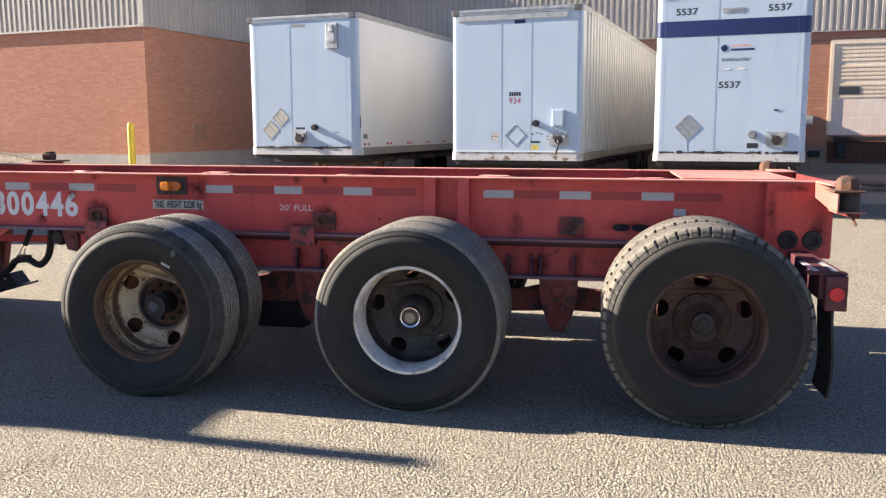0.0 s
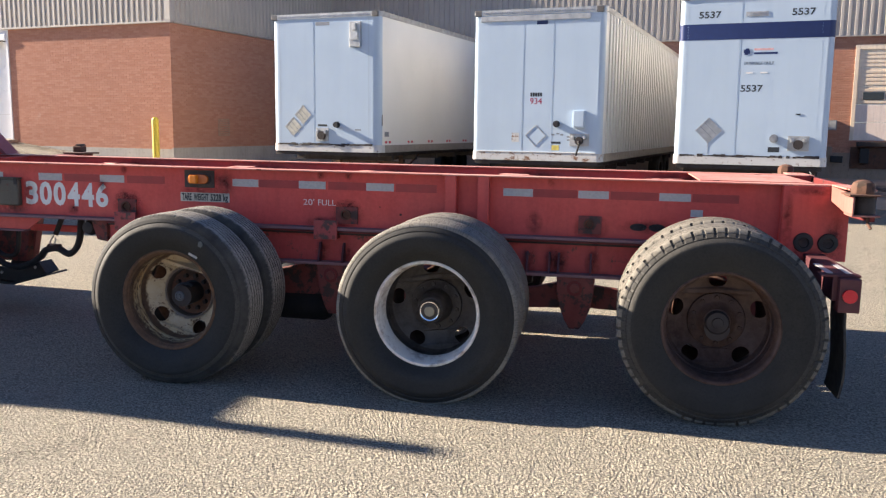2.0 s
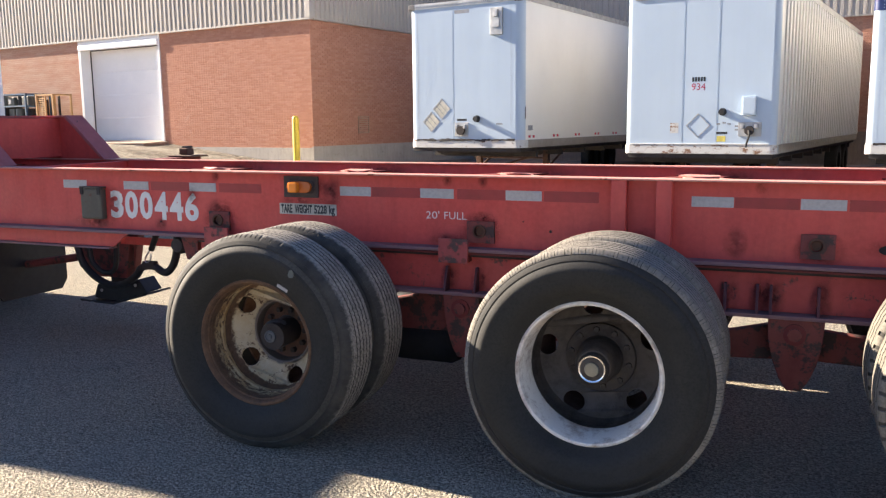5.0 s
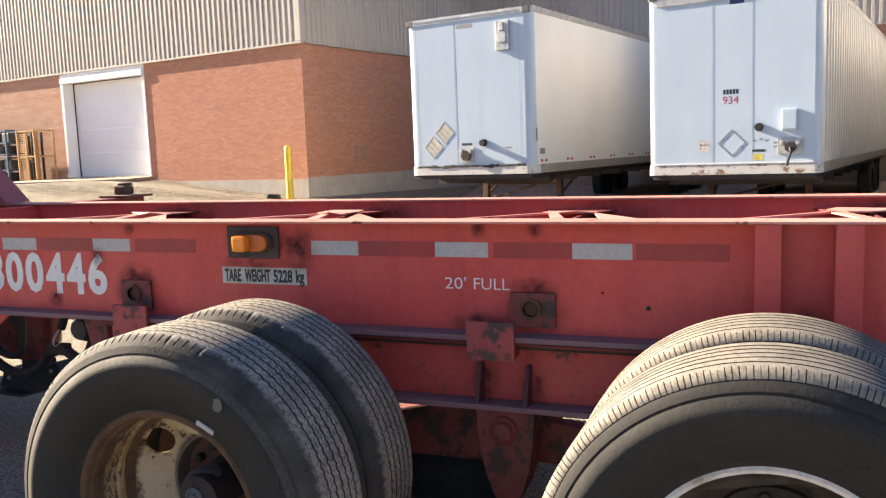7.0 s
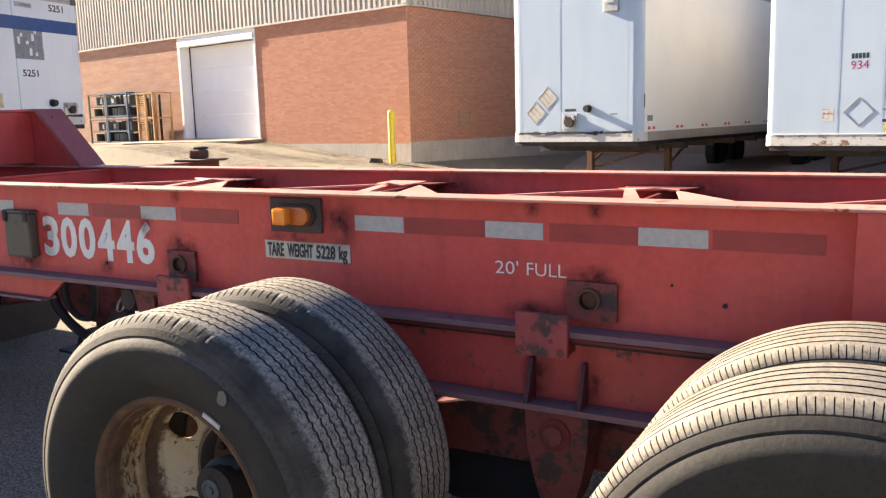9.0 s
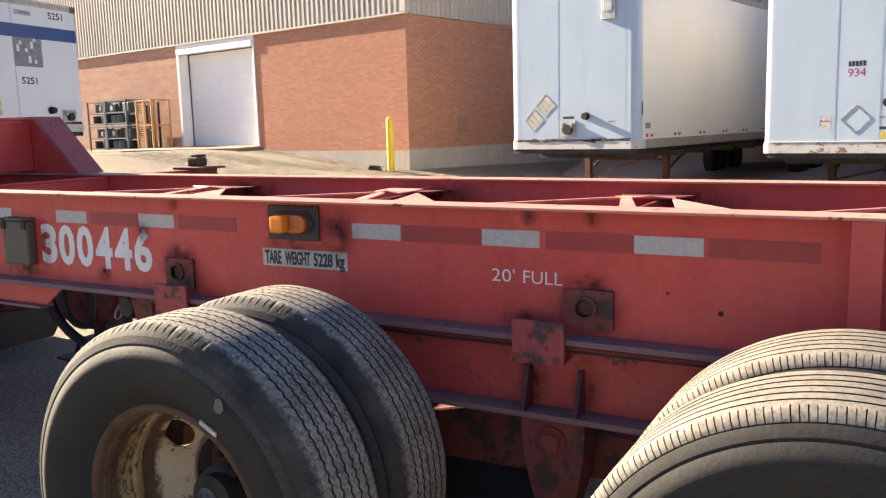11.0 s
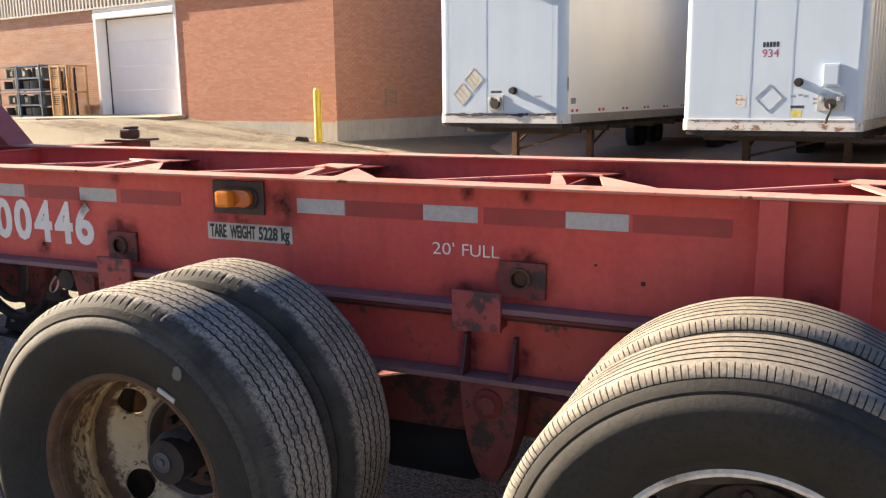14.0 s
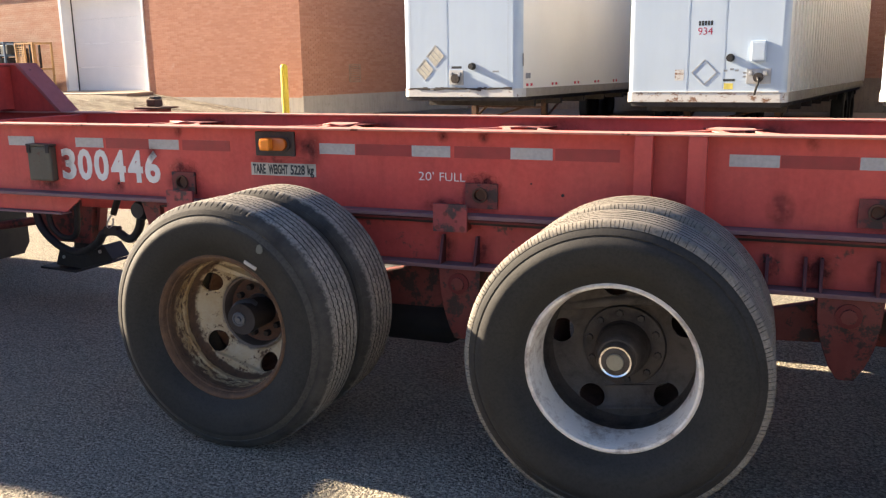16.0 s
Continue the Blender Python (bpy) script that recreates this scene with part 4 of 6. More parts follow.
placard(T2, 1.32, 1.49, 0.15, ALU, w=0.012, filled=False)
knob(T2, 1.74, 1.72, 0.052)
part("document_box", join(box(2.07, 2.30, -0.07, -0.002, 1.65, 1.98, 0.012), box(2.09, 2.28, -0.078, -0.071, 1.68, 1.95, 0.003)), T_SHEET, T2, "white plastic document box")
socket(T2, 2.01, 1.30, 0.38, 0.24)
part("cable", tube(curve_points([(2.2, -0.08, 1.40), (2.22, -0.13, 1.32), (2.18, -0.10, 1.2), (2.16, -0.08, 1.12)]), 0.018), BLACK, T2)
part("sticker", box(1.65, 1.80, -0.0016, 0.0, 1.21, 1.31, 0), plain("yellow sticker", (0.55, 0.47, 0.10), 0.5), T2, "faded yellow sticker")
part("sticker", box(1.64, 1.83, -0.0016, 0.0, 1.34, 1.38, 0), BLACK_DECAL, T2)
part("sticker", box(0.83, 0.98, -0.0016, 0.0, 1.36, 1.54, 0), T_RAIL, T2)
for x, z in ((1.64, 1.50), (1.74, 1.52), (1.82, 1.50), (1.95, 1.46), (1.95, 1.40)):
    part("label_bar", box(x, x + 0.06, -0.0016, 0.0, z, z + 0.03, 0), GREY_DECAL, T2)


def banded_nose(t, number, band_z, low_z, unread=False):
    """Navy band, fleet numbers, badges and fittings of the two banded trailers."""
    W, r = 2.59, 0.1
    bm = bmesh.new()
    ring = [(-0.003, 0.16), (-0.003, r)] + [(r - (r + 0.003) * math.cos(a), r - (r + 0.003) * math.sin(a)) for a in np.linspace(0, math.pi / 2, 8)] + [(W - r + (r + 0.003) * math.sin(a), r - (r + 0.003) * math.cos(a)) for a in np.linspace(0, math.pi / 2, 8)] + [(W + 0.003, 0.16)]
    lo, hi = ([bm.verts.new((x, y, z)) for x, y in ring] for z in band_z)
    for i in range(len(ring) - 1):
        bm.faces.new((lo[i], lo[i + 1], hi[i + 1], hi[i]))
    part("colour_band", bm, ROYAL if unread else BLUE_DECAL, t, "royal blue painted band" if unread else "navy blue painted band", smooth=40)
    top = band_z[1] + (0.05 if unread else 0.0)
    for a, w in ((0.33, 0.38), (1.88, 0.38)) if not unread else ((1.89, 0.34),):
        lettering("fleet_number", number, a, a + w, top + 0.10, top + 0.22, -0.0004, BLACK_DECAL, t, 0.001, bold=0.02)
    part("badge", box(1.13, 1.50, -0.008, -0.002, top + 0.11, top + 0.19, 0.002), ALU, t)
    part("badge_bar", box(1.24, 1.47, -0.0105, -0.0085, top + 0.13, top + 0.17, 0), GREY_DECAL, t)
    if not unread:
        for a in range(4):
            part("logo_shape", moved(prism([(-0.012, -0.012), (0.065, -0.02), (0.05, 0.03), (0.0, 0.055)], "y", -0.006, -0.002), Matrix.Translation((1.18, 0, band_z[0] - 0.22)) @ Matrix.Rotation(radians(a * 90 + 20), 4, "Y")), BLUE_DECAL, t)
        part("name_bar", box(1.30, 1.62, -0.0016, 0.0, band_z[0] - 0.20, band_z[0] - 0.165, 0), plain("pale red lettering", (0.62, 0.36, 0.34), 0.5), t)
        part("name_bar", box(1.30, 1.69, -0.0016, 0.0, band_z[0] - 0.268, band_z[0] - 0.232, 0), BLUE_DECAL, t)
        lettering("notice", "DUNNAGE ONLY", 1.15, 1.64, band_z[0] - 0.45, band_z[0] - 0.395, -0.0004, BLACK_DECAL, t, 0.001)
        for a in (1.18, 1.42):
            part("tape_trace", box(a, a + 0.12, -0.004, -0.002, band_z[0] - 0.60, band_z[0] - 0.575, 0), WHITE_DECAL, t)
    lo_x = 1.18 if unread else 1.11
    lettering("fleet_number", number, lo_x, lo_x + (0.34 if unread else 0.37), low_z, low_z + 0.12, -0.0004, BLACK_DECAL, t, 0.001, bold=0.02)


banded_nose(T3, "5537", (3.24, 3.52), 2.32)
placard(T3, 0.60, 1.63, 0.165, STEEL)
part("placard_chain", box(0.597, 0.603, -0.004, 0.0, 1.2, 1.40, 0), STEEL, T3)
part("slot", box(2.05, 2.13, -0.008, -0.002, 1.915, 1.94, 0), BLACK_DECAL, T3)
part("gland", join(disc(0.075, -0.06, -0.002, 1.72, 1.50), disc(0.045, -0.09, -0.061, 1.72, 1.50)), GREY_DECAL, T3, "grey round gland", smooth=40)
part("label_bar", box(1.63, 1.82, -0.0016, 0.0, 1.26, 1.35, 0), BLACK_DECAL, T3)
socket(T3, 1.95, 1.29, 0.35, 0.26)
part("air_hose", tube(curve_points([(2.30, 0.1, 1.0), (2.38, -0.02, 0.88), (2.44, -0.05, 0.72), (2.33, -0.04, 0.6), (2.29, -0.03, 0.48)]), 0.018), BLACK, T3, "black hanging air hose")

# the banded trailer by the front wall, its nose turned to the yard
T4M = Matrix.Translation((-13.62, 11.32, 0.42)) @ pose(0, 0, 0, 0, 0, 99) @ Matrix.Translation((-2.59, 0, 0))
T4 = trailer(0, 0, 1.12, 3.40, 9.0, "white box trailer with a blue band and peeling grey decal", "smooth", base_m=T4M)
# this nose stands in shade, so its white is raised to make up for it
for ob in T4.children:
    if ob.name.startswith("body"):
        ob.data.materials[0] = trailer_white("white trailer sheet raised for a shaded nose", (0.78, 0.80, 0.83))
banded_nose(T4, "5251", (2.75, 2.975), 1.96, True)
rnd = random.Random(11)
decal = bmesh.new()
for i in range(10):
    for j in range(8):
        if rnd.random() < 0.88:
            add_box(decal, 1.06 + i * 0.062, 1.06 + (i + rnd.uniform(0.85, 1.0)) * 0.062 + 0.008, -0.0016, 0.0, 2.26 + j * 0.062, 2.26 + (j + rnd.uniform(0.85, 1.0)) * 0.062 + 0.008)
part("torn_decal", decal, GREY_DECAL, T4, "peeling dark grey decal")
part("stain", box(0.2, 0.7, -0.004, -0.002, 1.42, 1.66, 0), plain("old yellow glue stain", (0.62, 0.52, 0.30), 0.7), T4)
knob(T4, 1.77, 1.51)
socket(T4, 2.03, 1.30, 0.32, 0.22)


# ---- container chassis ----
NEAR, FAR = 2.672, 3.60         # outer faces of the two main rails' webs
SAG = Matrix.Translation((-1.5, 0, -0.003)) @ Matrix.Rotation(0.005, 4, "Y") @ Matrix.Translation((1.5, 0, 0))   # the frame stands a little lower at its rear
chassis = thing("container_chassis", (-1.5, 3.13, 0), "faded red steel container chassis with white reflective tape", "trailer chassis")


def rail(y, out):
    """One I-shaped main rail; out is the side, -1 or 1, to which its outer face looks."""
    lo, hi = (y, y + 0.012) if out < 0 else (y - 0.012, y)
    top = 1.236 if out < 0 else 1.244
    part("rail_web", box(-12.0, 2.28, lo, hi, 0.872, top - 0.0085, 0), RED, chassis)
    part("top_flange", box(-12.0, 2.30, y - 0.072 if out < 0 else y - 0.04, y + 0.04 if out < 0 else y + 0.072, top - 0.008, top, 0.002), RED_SUNLIT, chassis, "red top flange with sunlit pink painted in")
    part("bottom_flange", box(-12.0, 1.93, y - 0.072 if out < 0 else y - 0.088, y + 0.088 if out < 0 else y + 0.072, 0.853, 0.871, 0.003), FLANGE, chassis, "dusty bottom flange with purple-grey skylight painted in")
    for x in (-0.018, 0.188):
        o = (y - 0.066, y) if out < 0 else (y, y + 0.066)
        part("stiffener", prism([(x - 0.035, 0.872), (x + 0.035, 0.872), (x + 0.035, top - 0.009), (x - 0.035, top - 0.009)], "y", *o, bevel=0.003), RED, chassis)
    # boxed rear end of the rail
    o = (y - 0.07, y) if out < 0 else (y, y + 0.07)
    part("rear_panel", prism([(1.93, 0.80), (2.29, 0.80), (2.29, top - 0.009), (1.93, top - 0.009)], "y", *o, bevel=0.004), RED, chassis)


rail(NEAR, -1)
rail(FAR, 1)

# tape, lamp, lettering and fittings on the near web
for x in (-3.43, -2.962, -2.485, -1.506, -1.04, -0.582, 0.304, 0.764, 1.244):
    part("reflective_tape", box(x, x + 0.183, NEAR - 0.0025, NEAR, *((1.113, 1.162) if x < 0 else (1.109, 1.156)), 0), TAPE, chassis)
for a, b in ((-2.76, -2.48), (-2.28, -2.0), (-1.318, -1.03), (-0.838, -0.582), (-0.388, -0.12), (0.49, 0.76), (0.957, 1.24), (1.435, 1.70)):
    part("red_tape", box(a, b, NEAR - 0.002, NEAR, *((1.112, 1.163) if a < 0 else (1.108, 1.157)), 0), RED_TAPE, chassis)
lamp = part("side_marker_plate", box(-1.848, -1.634, NEAR - 0.012, NEAR, 1.097, 1.213, 0.004), LAMP_PLATE, chassis, "grimy mounting plate")
def stadium(cx, cz, w, h, n=10):
    """A pill outline, w by h."""
    r = h / 2
    return [(cx + (w / 2 - r) + r * math.cos(a), cz + r * math.sin(a)) for a in np.linspace(-math.pi / 2, math.pi / 2, n)] + [(cx - (w / 2 - r) - r * math.cos(a), cz - r * math.sin(a)) for a in np.linspace(-math.pi / 2, math.pi / 2, n)]


part("lamp_base", prism(stadium(-1.735, 1.156, 0.165, 0.075), "y", NEAR - 0.026, NEAR - 0.013, 0.003), LAMP_PLATE, lamp)
part("amber_lens", prism(stadium(-1.735, 1.156, 0.15, 0.062), "y", NEAR - 0.05, NEAR - 0.0265, 0.009), AMBER_DULL, lamp, "amber marker lamp", smooth=50)
part("lens_rib", box(-1.779, -1.724, NEAR - 0.090, NEAR - 0.05, 1.128, 1.185, 0.011), AMBER, lamp, "raised amber reflector block")
plate = part("weight_label", box(-1.884, -1.530, NEAR - 0.0025, NEAR, 1.003, 1.063, 0), OLD_LABEL, chassis, "white weight label")
for word, x0, x1, z0 in (("TARE", -1.873, -1.803, 1.010), ("WEIGHT", -1.787, -1.680, 1.010), ("5228", -1.666, -1.588, 1.010), ("kg", -1.574, -1.540, 0.998)):
    lettering("weight_text", word, x0, x1, z0, 1.057, NEAR - 0.0027, BLACK_DECAL, plate, bold=0.03)
lettering("load_text", "20'", -1.009, -0.936, 1.008, 1.047, NEAR - 0.0005, WHITE_DECAL, chassis, bold=-0.008)
lettering("load_text", "FULL", -0.908, -0.788, 1.008, 1.045, NEAR - 0.0005, WHITE_DECAL, chassis, bold=-0.008)
for k, ch in enumerate("300446"):
    x = -3.07 + k * 0.1092
    lettering("unit_digit", ch, x, x + 0.096, 0.938, 1.104, NEAR - 0.0005, WHITE_DECAL, chassis, bold=0.034)
holder = part("document_box", box(-3.262, -3.10, NEAR - 0.045, NEAR, 0.93, 1.115, 0.012), BOX_GREEN, chassis, "grey-green document box")
part("box_lid", box(-3.266, -3.096, NEAR - 0.048, NEAR - 0.001, 1.116, 1.127, 0.004), BOX_GREEN, holder)
for x in (-3.245, -3.115):
    part("hinge", box(x - 0.012, x + 0.012, NEAR - 0.052, NEAR - 0.0465, 1.08, 1.125, 0.002), GRIME, holder)


def pin_plate(x0, x1, z0, z1, y, out, parent):
    cx, cz = (x0 + x1) / 2 - 0.005, (z0 + z1) / 2 + 0.005
    p = part("pin_plate", holed_plate([(x0, z0), (x1, z0), (x1, z1), (x0, z1)], [(cx, cz, 0.026, 0.026, 0)], y - 0.014, y - 0.001), PIN_RED, parent, "grimy red slider pin plate")
    part("pin_collar", moved(lathe([(0.024, 0.0), (0.034, 0.0), (0.034, -0.012), (0.026, -0.012)], 24), Matrix.Translation((cx, y - 0.014, cz))), RUST, p, smooth=40)
    part("pin", disc(0.022, y - 0.010, y + 0.02, cx, cz), RUST, p, smooth=40)


for x0, x1 in ((-2.349, -2.213), (-0.783, -0.637), (0.772, 0.912)):
    pin_plate(x0, x1, 0.894, 1.003, NEAR, -1, chassis)
for x, z, r in ((-0.352, 0.966, 0.007), (-2.70, 0.93, 0.006), (-0.49, 1.01, 0.004)):
    part("bolt_stain", disc(r, NEAR - 0.004, NEAR - 0.0005, x, z), GRIME, chassis)
for x0, x1, z0, z1 in ((1.43, 1.50, 1.02, 1.062), (1.425, 1.56, 0.925, 1.012)):
    part("worn_label", box(x0, x1, NEAR - 0.002, NEAR, z0, z1, 0), TAPE, chassis, "worn grey label")
for x in (1.13, 1.24):
    part("scrape", moved(lathe([(0, -0.0015), (0.045, -0.0015), (0.046, 0.0)], 20), Matrix.Translation((x, NEAR, 0.945)) @ Matrix.Diagonal((1.1, 1, 0.5, 1))), GRIME, chassis)
for x in (2.056, 2.188):
    ring = part("lamp_grommet", moved(lathe([(0.026, -0.004), (0.03, -0.016), (0.052, -0.016), (0.056, 0)], 28), Matrix.Translation((x, NEAR - 0.07, 0.903))), BLACK, chassis, "black rubber lamp grommet", smooth=40)
    part("lamp_hole", moved(lathe([(0, 0.002), (0.03, -0.002)], 20), Matrix.Translation((x, NEAR - 0.074, 0.903))), GRIME, ring)



def smear_material(name="oily dirt and far-web shade", plane=(2, 0, 2), tint=(0.03, 0.018, 0.015), rich=0.85, scale=16):
    """Soft-edged dirt, and painted shade on the far web: dense in the middle of its patch, broken up by noise, clear at
    the rim.
    """
    m = Mat(name)
    gen = m.node("ShaderNodeTexCoord").outputs["Generated"]
    shift = m.node("ShaderNodeVectorMath", operation="SUBTRACT")
    m.t.links.new(gen, shift.inputs[0])
    shift.inputs[1].default_value = (0.5, 0.5, 0.5)
    flat = m.node("ShaderNodeVectorMath", operation="MULTIPLY")
    m.t.links.new(shift.outputs[0], flat.inputs[0])
    flat.inputs[1].default_value = plane
    size = m.node("ShaderNodeVectorMath", operation="LENGTH")
    m.t.links.new(flat.outputs[0], size.inputs[0])
    fall = m.ramp(size.outputs["Value"], 0.15, 1.0, rich, 0.0)
    m.put(m.b.inputs["Alpha"], m.math("MULTIPLY", fall, m.ramp(m.noise(scale, 6, 0.7), 0.35, 0.65)))
    return m.done(tint, 0.85)


SMEAR = smear_material()
XM = (-5.93, -4.9, -2.83, -1.79, -0.755, 0.28, 1.315)      # cross members
for x, z, w, h in ((-1.57, 1.13, 0.22, 0.2), (-1.75, 1.08, 0.3, 0.07), (-2.28, 0.95, 0.26, 0.2), (-2.28, 1.02, 0.2, 0.12), (-0.71, 0.95, 0.26, 0.2), (-0.71, 1.01, 0.2, 0.1), (0.85, 0.93, 0.24, 0.18), (0.10, 0.93, 0.16, 0.16), 
                   (-3.04, 1.02, 0.1, 0.24), (-3.2, 0.91, 0.34, 0.1), (1.18, 0.95, 0.36, 0.1), (-2.7, 0.915, 0.1, 0.08), (0.50, 0.95, 0.12, 0.16), (-2.46, 1.09, 0.1, 0.1), (-0.9, 0.9, 0.2, 0.08)):
    q = bmesh.new()
    q.faces.new([q.verts.new((x + a * w / 2, NEAR - 0.0046, z + b * h / 2)) for a, b in ((-1, -1), (1, -1), (1, 1), (-1, 1))])
    part("dirt_smear", q, SMEAR, chassis)
# shade beside the cross members, painted as soft dark patches on the far web
for x in XM[2:]:
    q = bmesh.new()
    q.faces.new([q.verts.new((x + 0.10 + a * 0.24, FAR - 0.0165, 1.175 + b * 0.075)) for a, b in ((-1, -1), (1, -1), (1, 1), (-1, 1))])
    part("dirt_smear", q, SMEAR, chassis)
for x in (-0.89, -0.70, -2.3, 0.6):
    q = bmesh.new()
    q.faces.new([q.verts.new((x + a * 0.03, NEAR - 0.0046, 1.205 + b * 0.035)) for a, b in ((-1, -1), (1, -1), (1, 1), (-1, 1))])
    part("dirt_smear", q, SMEAR, chassis)
for x, z, w, h in ((2.22, 0.93, 0.13, 0.3), (1.96, 1.02, 0.07, 0.42), (2.1, 0.83, 0.36, 0.1), (2.12, 1.2, 0.34, 0.06)):
    q = bmesh.new()
    q.faces.new([q.verts.new((x + a * w / 2, NEAR - 0.0735, z + b * h / 2)) for a, b in ((-1, -1), (1, -1), (1, 1), (-1, 1))])
    part("dirt_smear", q, SMEAR, chassis)

q = bmesh.new()
for a, b in ((-1, -1), (1, -1), (1, 1), (-1, 1)):      # lies on the sloping slab
    p = Vector((8.0 + a * 1.3, 20.9 + b * 2.4, 0))
    h = (B.inverted() @ p).y
    q.verts.new((p.x, p.y, -0.088 + 0.218 * (h - 0.5) / (DEEP - 0.545) + 0.006))
q.faces.new(q.verts)


def ground_patch(x, y, w, d, turn, mat, label):
    """A thin uneven stain that follows the yard's slope."""
    bm = bmesh.new()
    m = pose(x, y, 0, 0, 0, turn)
    n = 8
    g = [[m @ Vector((w * (i / n - 0.5), d * (j / n - 0.5), 0)) for i in range(n + 1)] for j in range(n + 1)]
    v = [[bm.verts.new((p.x - x, p.y - y, rise(p.x, p.y) + 0.012)) for p in row] for row in g]
    for a, b in zip(v, v[1:]):
        for i in range(n):
            bm.faces.new((a[i], a[i + 1], b[i + 1], b[i]))
    ob = solid("ground_dirt", bm, mat, label, "stain", kind="structure")
    ob.location = (x, y, 0)


BROWN_DIRT = smear_material("brown soil and dead leaves on the yard", (2, 2, 0), (0.12, 0.088, 0.06), 0.9, 3.5)
for u, v, w, d in ((-2.2, -0.35, 5.5, 1.1), (-5.2, -0.5, 2.2, 1.5), (-1.0, -1.6, 4.5, 1.6), (0.5, -0.7, 2.4, 1.4), (-3.4, -2.6, 5.0, 1.4), (-5.0, -4.2, 6.0, 1.6), (-0.2, -4.0, 5.0, 2.2), (2.5, -2.5, 4.0, 2.0)):
    p = B @ Vector((u, v, 0))
    ground_patch(p.x, p.y, w, d, A, BROWN_DIRT, "brown soil and dead leaves gathered along the wall")

solid("oil_stain", q, smear_material("spilled oil on the yard", (2, 2, 0), (0.035, 0.027, 0.02), 1.3, 1.6), "dark oil stain on the yard by the dock", "stain", kind="structure")

# cross members below the deck line, each with an hourglass top plate and a diagonal brace
for x in XM:
    cm = part("cross_member", join(box(x - 0.05, x + 0.15, NEAR + 0.013, FAR - 0.013, 0.88, 0.90, 0), box(x + 0.044, x + 0.056, NEAR + 0.013, FAR - 0.013, 0.90, 1.188, 0)), RED_SHADED, chassis)
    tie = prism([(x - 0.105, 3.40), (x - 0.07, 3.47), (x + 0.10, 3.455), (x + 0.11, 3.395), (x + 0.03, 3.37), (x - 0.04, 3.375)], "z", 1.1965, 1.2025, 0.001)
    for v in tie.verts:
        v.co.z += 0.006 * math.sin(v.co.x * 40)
    part("gusset_tie", tie, RED_SUNLIT, cm, "bent tie plate with sunlit pink painted in")
    part("gusset", prism([(x + 0.10, 3.40), (x + 0.112, 3.39), (x + 0.34, 3.11), (x + 0.43, 2.98), (x + 0.20, 2.98), (x + 0.177, 3.12)], "z", 1.189, 1.196), RED_SUNLIT, cm, "gusset plate with sunlit pink painted in")
    part("gusset", prism([(x - 0.09, 3.42), (x - 0.045, 3.40), (x + 0.055, 3.10), (x + 0.07, 2.98), (x + 0.02, 2.98), (x + 0.0, 3.10)], "z", 1.189, 1.196), RED_SUNLIT, cm, "gusset plate with sunlit pink painted in")
    part("gusset", prism([(x - 0.09, 3.47), (x + 0.11, 3.46), (x + 0.16, FAR - 0.014), (x - 0.14, FAR - 0.014)], "z", 1.189, 1.195), RED_SHADED, cm)
    part("brace", moved(box(-0.53, 0.53, -0.010, 0.010, -0.004, 0.004, 0.001), pose(x - 0.48, 3.08, 1.190, 0, 0, 44)), RED_SUNLIT, cm)
part("front_beam", join(box(-3.772, -3.742, NEAR + 0.014, FAR - 0.014, 1.222, 1.232, 0.002), box(-3.766, -3.750, NEAR + 0.014, FAR - 0.014, 0.90, 1.221, 0.002)), RED, chassis, "red transverse beam with a worn top edge")
part("deck_plate", box(1.475, 2.115, NEAR + 0.041, FAR - 0.041, 1.232, 1.241, 0.002), RED_SUNLIT, chassis, "scuffed red deck plate with sunlit pink painted in")

# rear bolster with twist locks
part("rear_bolster", prism([(2.22, 1.07), (2.22, 1.21), (NEAR - 0.075, 1.232), (FAR + 0.075, 1.232), (4.04, 1.21), (4.04, 1.07), (FAR + 0.1, 1.06), (NEAR - 0.1, 1.06)], "x", 2.292, 2.318, 0.004), RED_SHADED, chassis)
for a, b in ((2.225, NEAR - 0.0725), (FAR + 0.0725, 4.035)):
    part("bolster_face", prism([(a, 1.10 if a < 3 else 1.15), (a, 1.215 if a < 3 else 1.232), (b, 1.232 if a < 3 else 1.215), (b, 1.15 if a < 3 else 1.10)], "x", 2.185, 2.197), SUNLIT_PINK, chassis, "bolster plate with sunlight painted into its pink")
    part("bolster_top", prism([(2.185, a), (2.318, a), (2.318, b), (2.185, b)], "z", 1.2325, 1.240), RED_SUNLIT, chassis)
